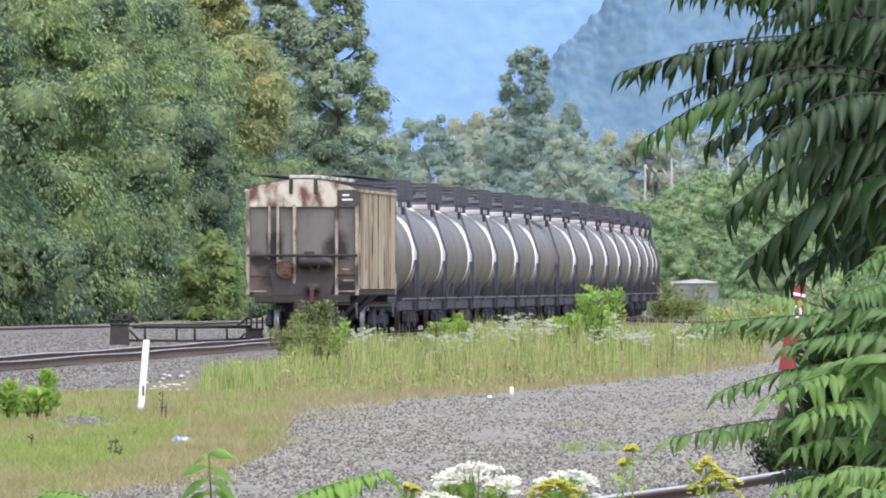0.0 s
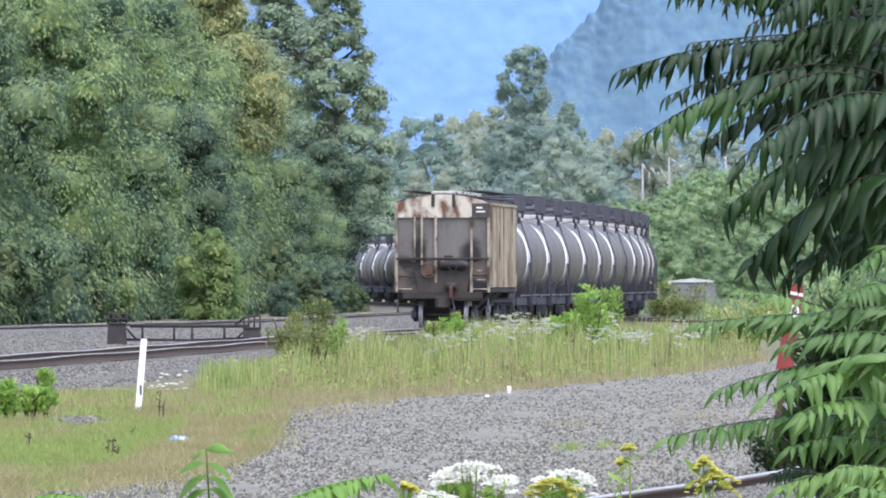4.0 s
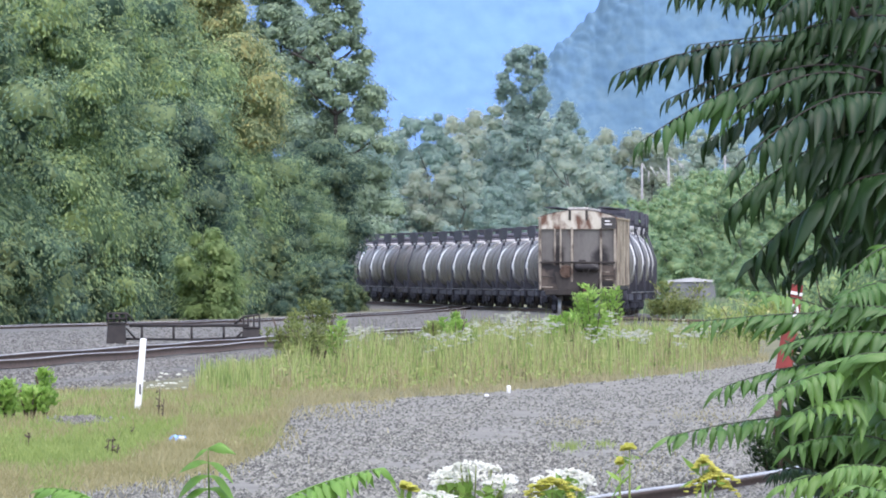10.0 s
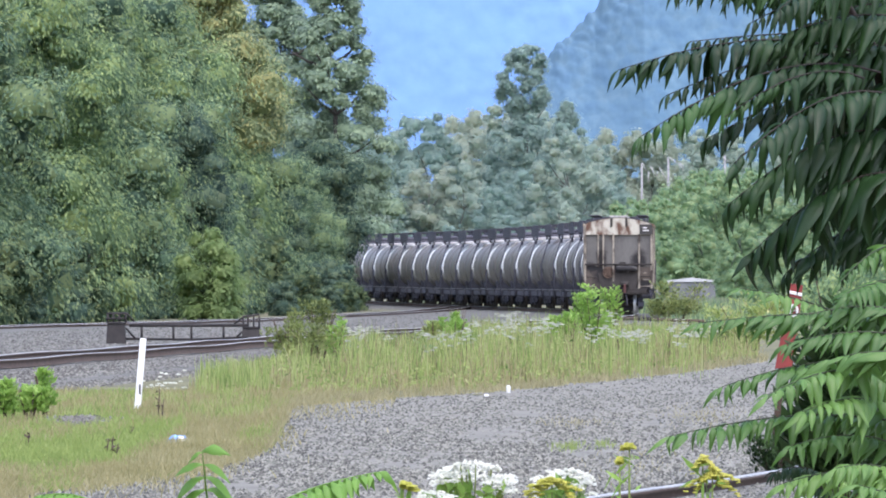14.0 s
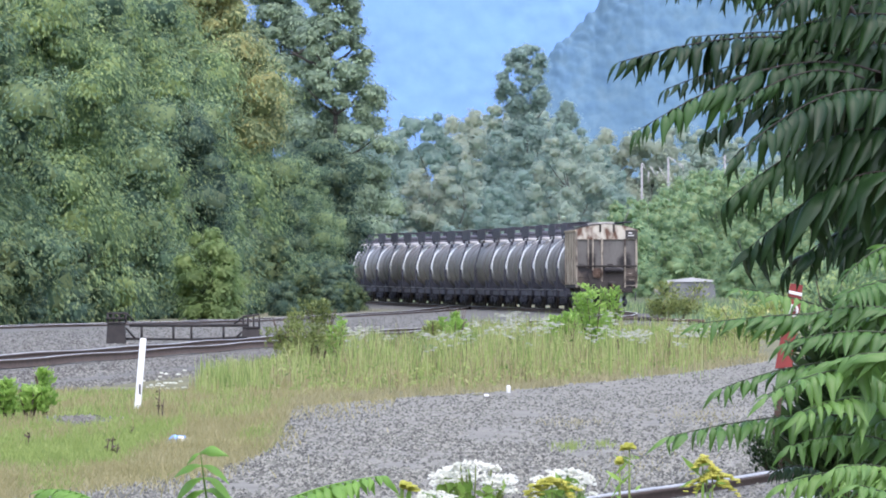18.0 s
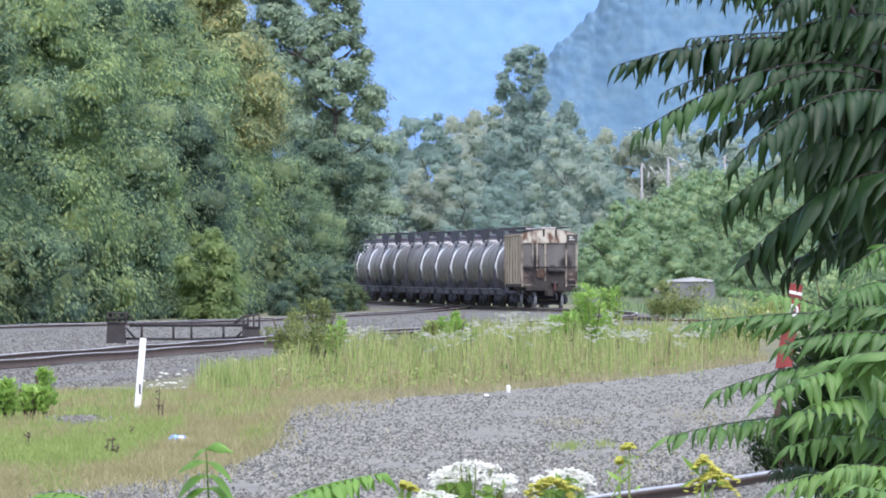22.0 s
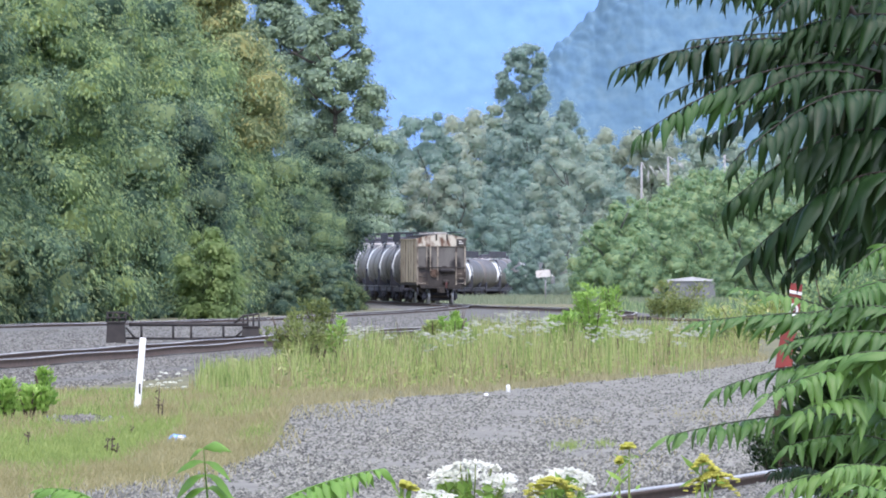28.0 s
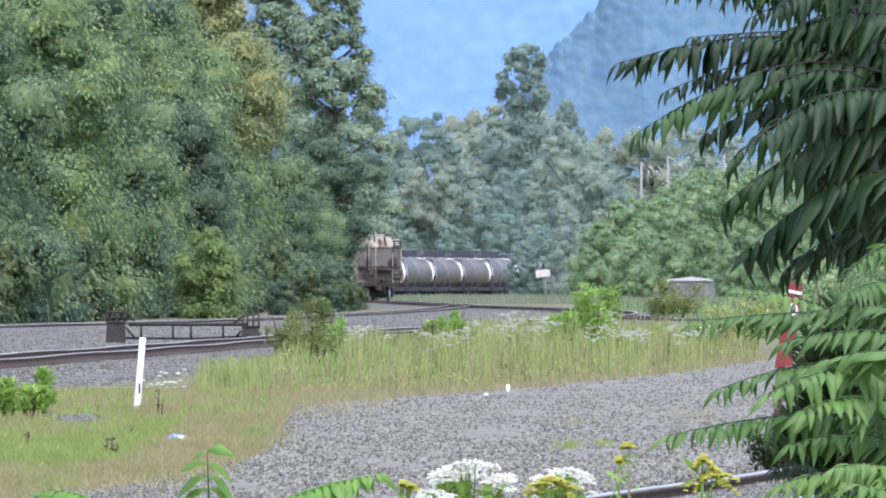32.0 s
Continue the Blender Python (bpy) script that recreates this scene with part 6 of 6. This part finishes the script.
def bar(name, pts, r=0.03):
    part(name, Shape().tube([at_rack(*q) for q in pts], r, 8), steel_dark, rack)


bar("top_pipe", [(230, 577), (440, 577)], 0.05)
bar("lower_pipe", [(224, 601), (345, 602), (440, 598)], 0.035)
for u in (252, 308, 340, 397):
    bar("upright", [(u, 577), (u, 604)], 0.035)
bar("brace", [(190, 556), (226, 556), (238, 570)], 0.03)
bar("brace", [(224, 582), (240, 600)], 0.03)
bar("brace", [(413, 577), (432, 562), (460, 558)], 0.03)
bar("brace", [(420, 598), (430, 588)], 0.03)
for u in (192, 202, 212, 224):
    bar("upright", [(u, 557), (u, 572)], 0.028)
for u in (432, 440, 450, 460):
    bar("upright", [(u, 560), (u, 590)], 0.028)
bar("hand_bar", [(188, 565), (226, 565)], 0.025)

for u, v0, v1, w, name in ((207, 574, 614, 36, "cabinet"), (446, 582, 598, 34, "cabinet")):
    top, bot = P(u, v0, d), P(u, v1, d)
    h, ww = top.z - bot.z, w / FOCAL * d
    cab = thing("relay_cabinet", bot, label="dark rusty steel cabinet between the tracks", category="cabinet")
    part("body", Shape().face_set([(-ww / 2, -0.3, 0), (ww / 2, -0.3, 0), (ww / 2, 0.3, 0), (-ww / 2, 0.3, 0), (-ww * 0.43, -0.26, h), (ww * 0.43, -0.26, h), (ww * 0.43, 0.26, h), (-ww * 0.43, 0.26, h)],
         [(0, 1, 2, 3), (4, 7, 6, 5), (0, 4, 5, 1), (1, 5, 6, 2), (2, 6, 7, 3), (3, 7, 4, 0)]), steel_dark, cab)
    part("lid", Shape().box((0, 0, h + 0.02), (ww * 0.95, 0.6, 0.05), 0.01), steel_dark, cab)

# bumper and stub rail at the end of the siding
stop = thing("bumping_post", P(1241, 600, 540), label="rusty bumping post at the end of a stub track", category="railway stop")
o = P(1241, 600, 540)
s = Shape().tube([P(1070, 561, 600) - o, P(1105, 565, 580) - o, P(1246, 570, 540) - o], 0.07, 6)
part("stub_rail", s, rail_rust, stop)
for u in (1222, 1240):
    part("upright", Shape().box(P(u, 585, 540) - o, (0.1, 0.12, 0.68), 0.01), steel_dark, stop)
part("cross_beam", Shape().box(P(1150, 566, 565) - o, (0.9, 0.2, 0.16), 0.02), steel_dark, stop)

# solar panel on a pole beyond the bend
d = 1160.0
o = P(967, 530, d)
sol = thing("solar_panel", o, label="solar panel coloured pale like the sky, on a pole with a small box", category="solar panel")
part("pole", Shape().tube([(0, 0, -0.3), P(967, 490, d) - o], 0.06, 8), pole_wood, sol)
# the sky's reflection on the panel is put in as a pale grey
part("panel", Shape().box(P(963, 487, d) - o + Vector((0, -0.1, 0)), (1.2, 0.06, 0.62), 0.02, Matrix.Rotation(radians(-18), 3, "X") @ Matrix.Rotation(radians(-5), 3, "Y")), roof_grey, sol, "panel coloured pale for the sky it reflects")
part("box", Shape().box(P(980, 498, d) - o, (0.32, 0.25, 0.6), 0.03), shed_grey, sol)

# signal hut on the bank
d = 1150.0
o = P(1226, 545, d)
hut = thing("signal_hut", o, label="small grey metal signal hut with a pale shallow roof", category="hut")
w, h = 82 / FOCAL * d, 45 / FOCAL * d
part("wall", Shape().box((0, 0, h / 2), (w, 2.4, h), 0.03), shed_grey, hut)
roof = Shape().plate([(-w / 2 - 0.12, h), (w / 2 + 0.12, h), (w / 2 + 0.12, h + 0.1), (0, h + 0.34), (-w / 2 - 0.12, h + 0.1)], 2.7, lambda a, b, c: (a, -1.35 + c, b))
part("roof", roof, shed_roof, hut)
part("door", Shape().box((0.9, -1.22, h * 0.45), (0.85, 0.05, h * 0.85), 0.02), shed_grey, hut)
for u in (-w / 2, w / 2):
    part("lamp", Shape().box((u, -1.3, h - 0.12), (0.2, 0.18, 0.28), 0.04), roof_grey, hut)
o = P(1160, 540, d)
box2 = thing("relay_cabinet", o, label="grey relay cabinet with a white top beside the hut", category="cabinet")
part("body", Shape().box((0.05, 0, 0.5), (0.8, 0.7, 1.0), 0.03), shed_grey, box2)
part("cap", Shape().turned([(1.0, 0.2), (1.2, 0.25), (1.35, 0.12)], (0.1, 0, 0), "z", 12), roof_grey, box2)


def utility_pole(u, v, d, arms, label):
    top = P(u, v, d)
    t = thing("utility_pole", Vector((top.x, d, GROUND)), label=label, category="pole")
    h = top.z - GROUND
    part("pole", Shape().tube([(0, 0, -0.5), (0, 0, h)], [0.15, 0.11], 10), pole_wood, t)
    for x0, z0, x1, z1 in arms:
        k = d / FOCAL
        part("arm", Shape().tube([(x0 * k, -0.1, h - z0 * k), (x1 * k, -0.1, h - z1 * k)], 0.05, 8), insulator, t, "pale insulator arm")
    return t


utility_pole(1137, 290, 1420, [(0, 0, 8, 14), (12, 14, 12, 36), (14, 6, 26, 24), (26, 24, 28, 14), (31, 8, 44, 30)], "grey wooden power pole with pale insulators")
utility_pole(1184, 280, 1420, [(2, 0, 18, 12), (18, 12, 27, 22), (20, 10, 28, 18)], "grey wooden power pole with pale insulators")
utility_pole(1284, 276, 1440, [(-4, 4, 8, 12)], "grey wooden power pole with pale insulators")
lamp = thing("yard_lamp", Vector((P(1143, 360, 1300).x, 1300, GROUND)), label="small white yard lamp on a thin bracket", category="lamp")
hz = P(1143, 362, 1300).z - GROUND
part("bracket", Shape().tube([(-0.2, 0, -0.3), (-0.2, 0, hz + 0.5), (0.1, 0, hz)], 0.04, 6), pole_wood, lamp)
part("head", Shape().box((0.15, 0, hz), (0.45, 0.3, 0.14), 0.04), roof_grey, lamp)


# ---- sleepers ----
tie = Shape().box((0, 0, 0), (2.6, 0.23, 0.17), 0.015).mesh("sleeper", sleeper_wood)
for i in range(200):
    y = 255 + 0.62 * i
    ob = part("sleeper", tie, None, track_1)
    ob.location = (float(main_x(y)), y, -0.28)
v, f = [], []
for i in range(900):
    y = 380 + 0.62 * i
    x = float(main_x(y))
    k = len(v)
    z = main_z(y) - 0.195
    v += [(x - 1.3, y - 0.11, z), (x + 1.3, y - 0.11, z), (x + 1.3, y + 0.11, z), (x - 1.3, y + 0.11, z), (x - 1.3, y - 0.11, z - 0.1), (x + 1.3, y - 0.11, z - 0.1), (x + 1.3, y + 0.11, z - 0.1), (x - 1.3, y + 0.11, z - 0.1)]
    f += [(k, k + 1, k + 2, k + 3), (k, k + 4, k + 5, k + 1), (k + 1, k + 5, k + 6, k + 2), (k + 2, k + 6, k + 7, k + 3), (k + 3, k + 7, k + 4, k), (k + 4, k + 7, k + 6, k + 5)]
tagged(part("sleepers", raw("sleepers", v, f, sleeper_wood), None, track_1), kind="stuff")


# ---- what moves ----
# the lift of the sumac's fronds in the wind, in degrees
GUSTS = [(0, 0.3), (3, 0.3), (5.5, 0.6), (7, 1.0), (8, 1.5), (9, 0.1), (10, -0.5), (11, -0.4), (12, -0.3), (13, 0.4), (14, 0.6), (16.5, 1.9), (17.5, 1.2), (18.5, 3.5), (20, 3.4), (21, 3.4), (22, 1.8),
         (23, 1.8), (24, 1.5), (25, 2.5), (27.5, 1.0), (29, 1.1), (30, 1.5), (32, 1.8)]


def motions():
    """The train rolls away at a steady pace; the near leaves stir in a light wind."""
    times = [float(t) for t in range(33)]
    walk(hopper, [(t, ride(REAR + SPEED * t, HOPPER)) for t in times])
    for i, ob in enumerate(tanks):
        walk(ob, [(t, ride(REAR + SPEED * t + COUPLED + PITCH * i, PITCH)) for t in times])
    for ob, at, seed, material in fronds:
        rg = random.Random(seed)
        ph, sp, share = rg.uniform(0, 6.28), rg.uniform(0.8, 1.5), rg.uniform(0.8, 1.15)
        rows = []
        for t in times:
            small = math.sin(sp * t + ph)
            if material == leaf_sumac_shaded:
                a = share * float(np.interp(t, [q[0] for q in GUSTS], [q[1] for q in GUSTS])) + 0.35 * small
                rows.append((t, pose(at[0], at[1], at[2], 0.3 * small, a, 0.2 * a)))
            elif material == leaf_young:
                rows.append((t, pose(at[0], at[1], at[2], 2.0 * small, 3.2 * math.sin(1.9 * sp * t + ph) * (0.4 + 0.6 * min(1.0, t / 10)), 0)))
            else:
                a = 0.45 * small * (0.5 + 0.5 * min(1.0, t / 12))
                rows.append((t, pose(at[0], at[1], at[2], 0.8 * a, a, 0.5 * a)))
        walk(ob, rows)


motions()
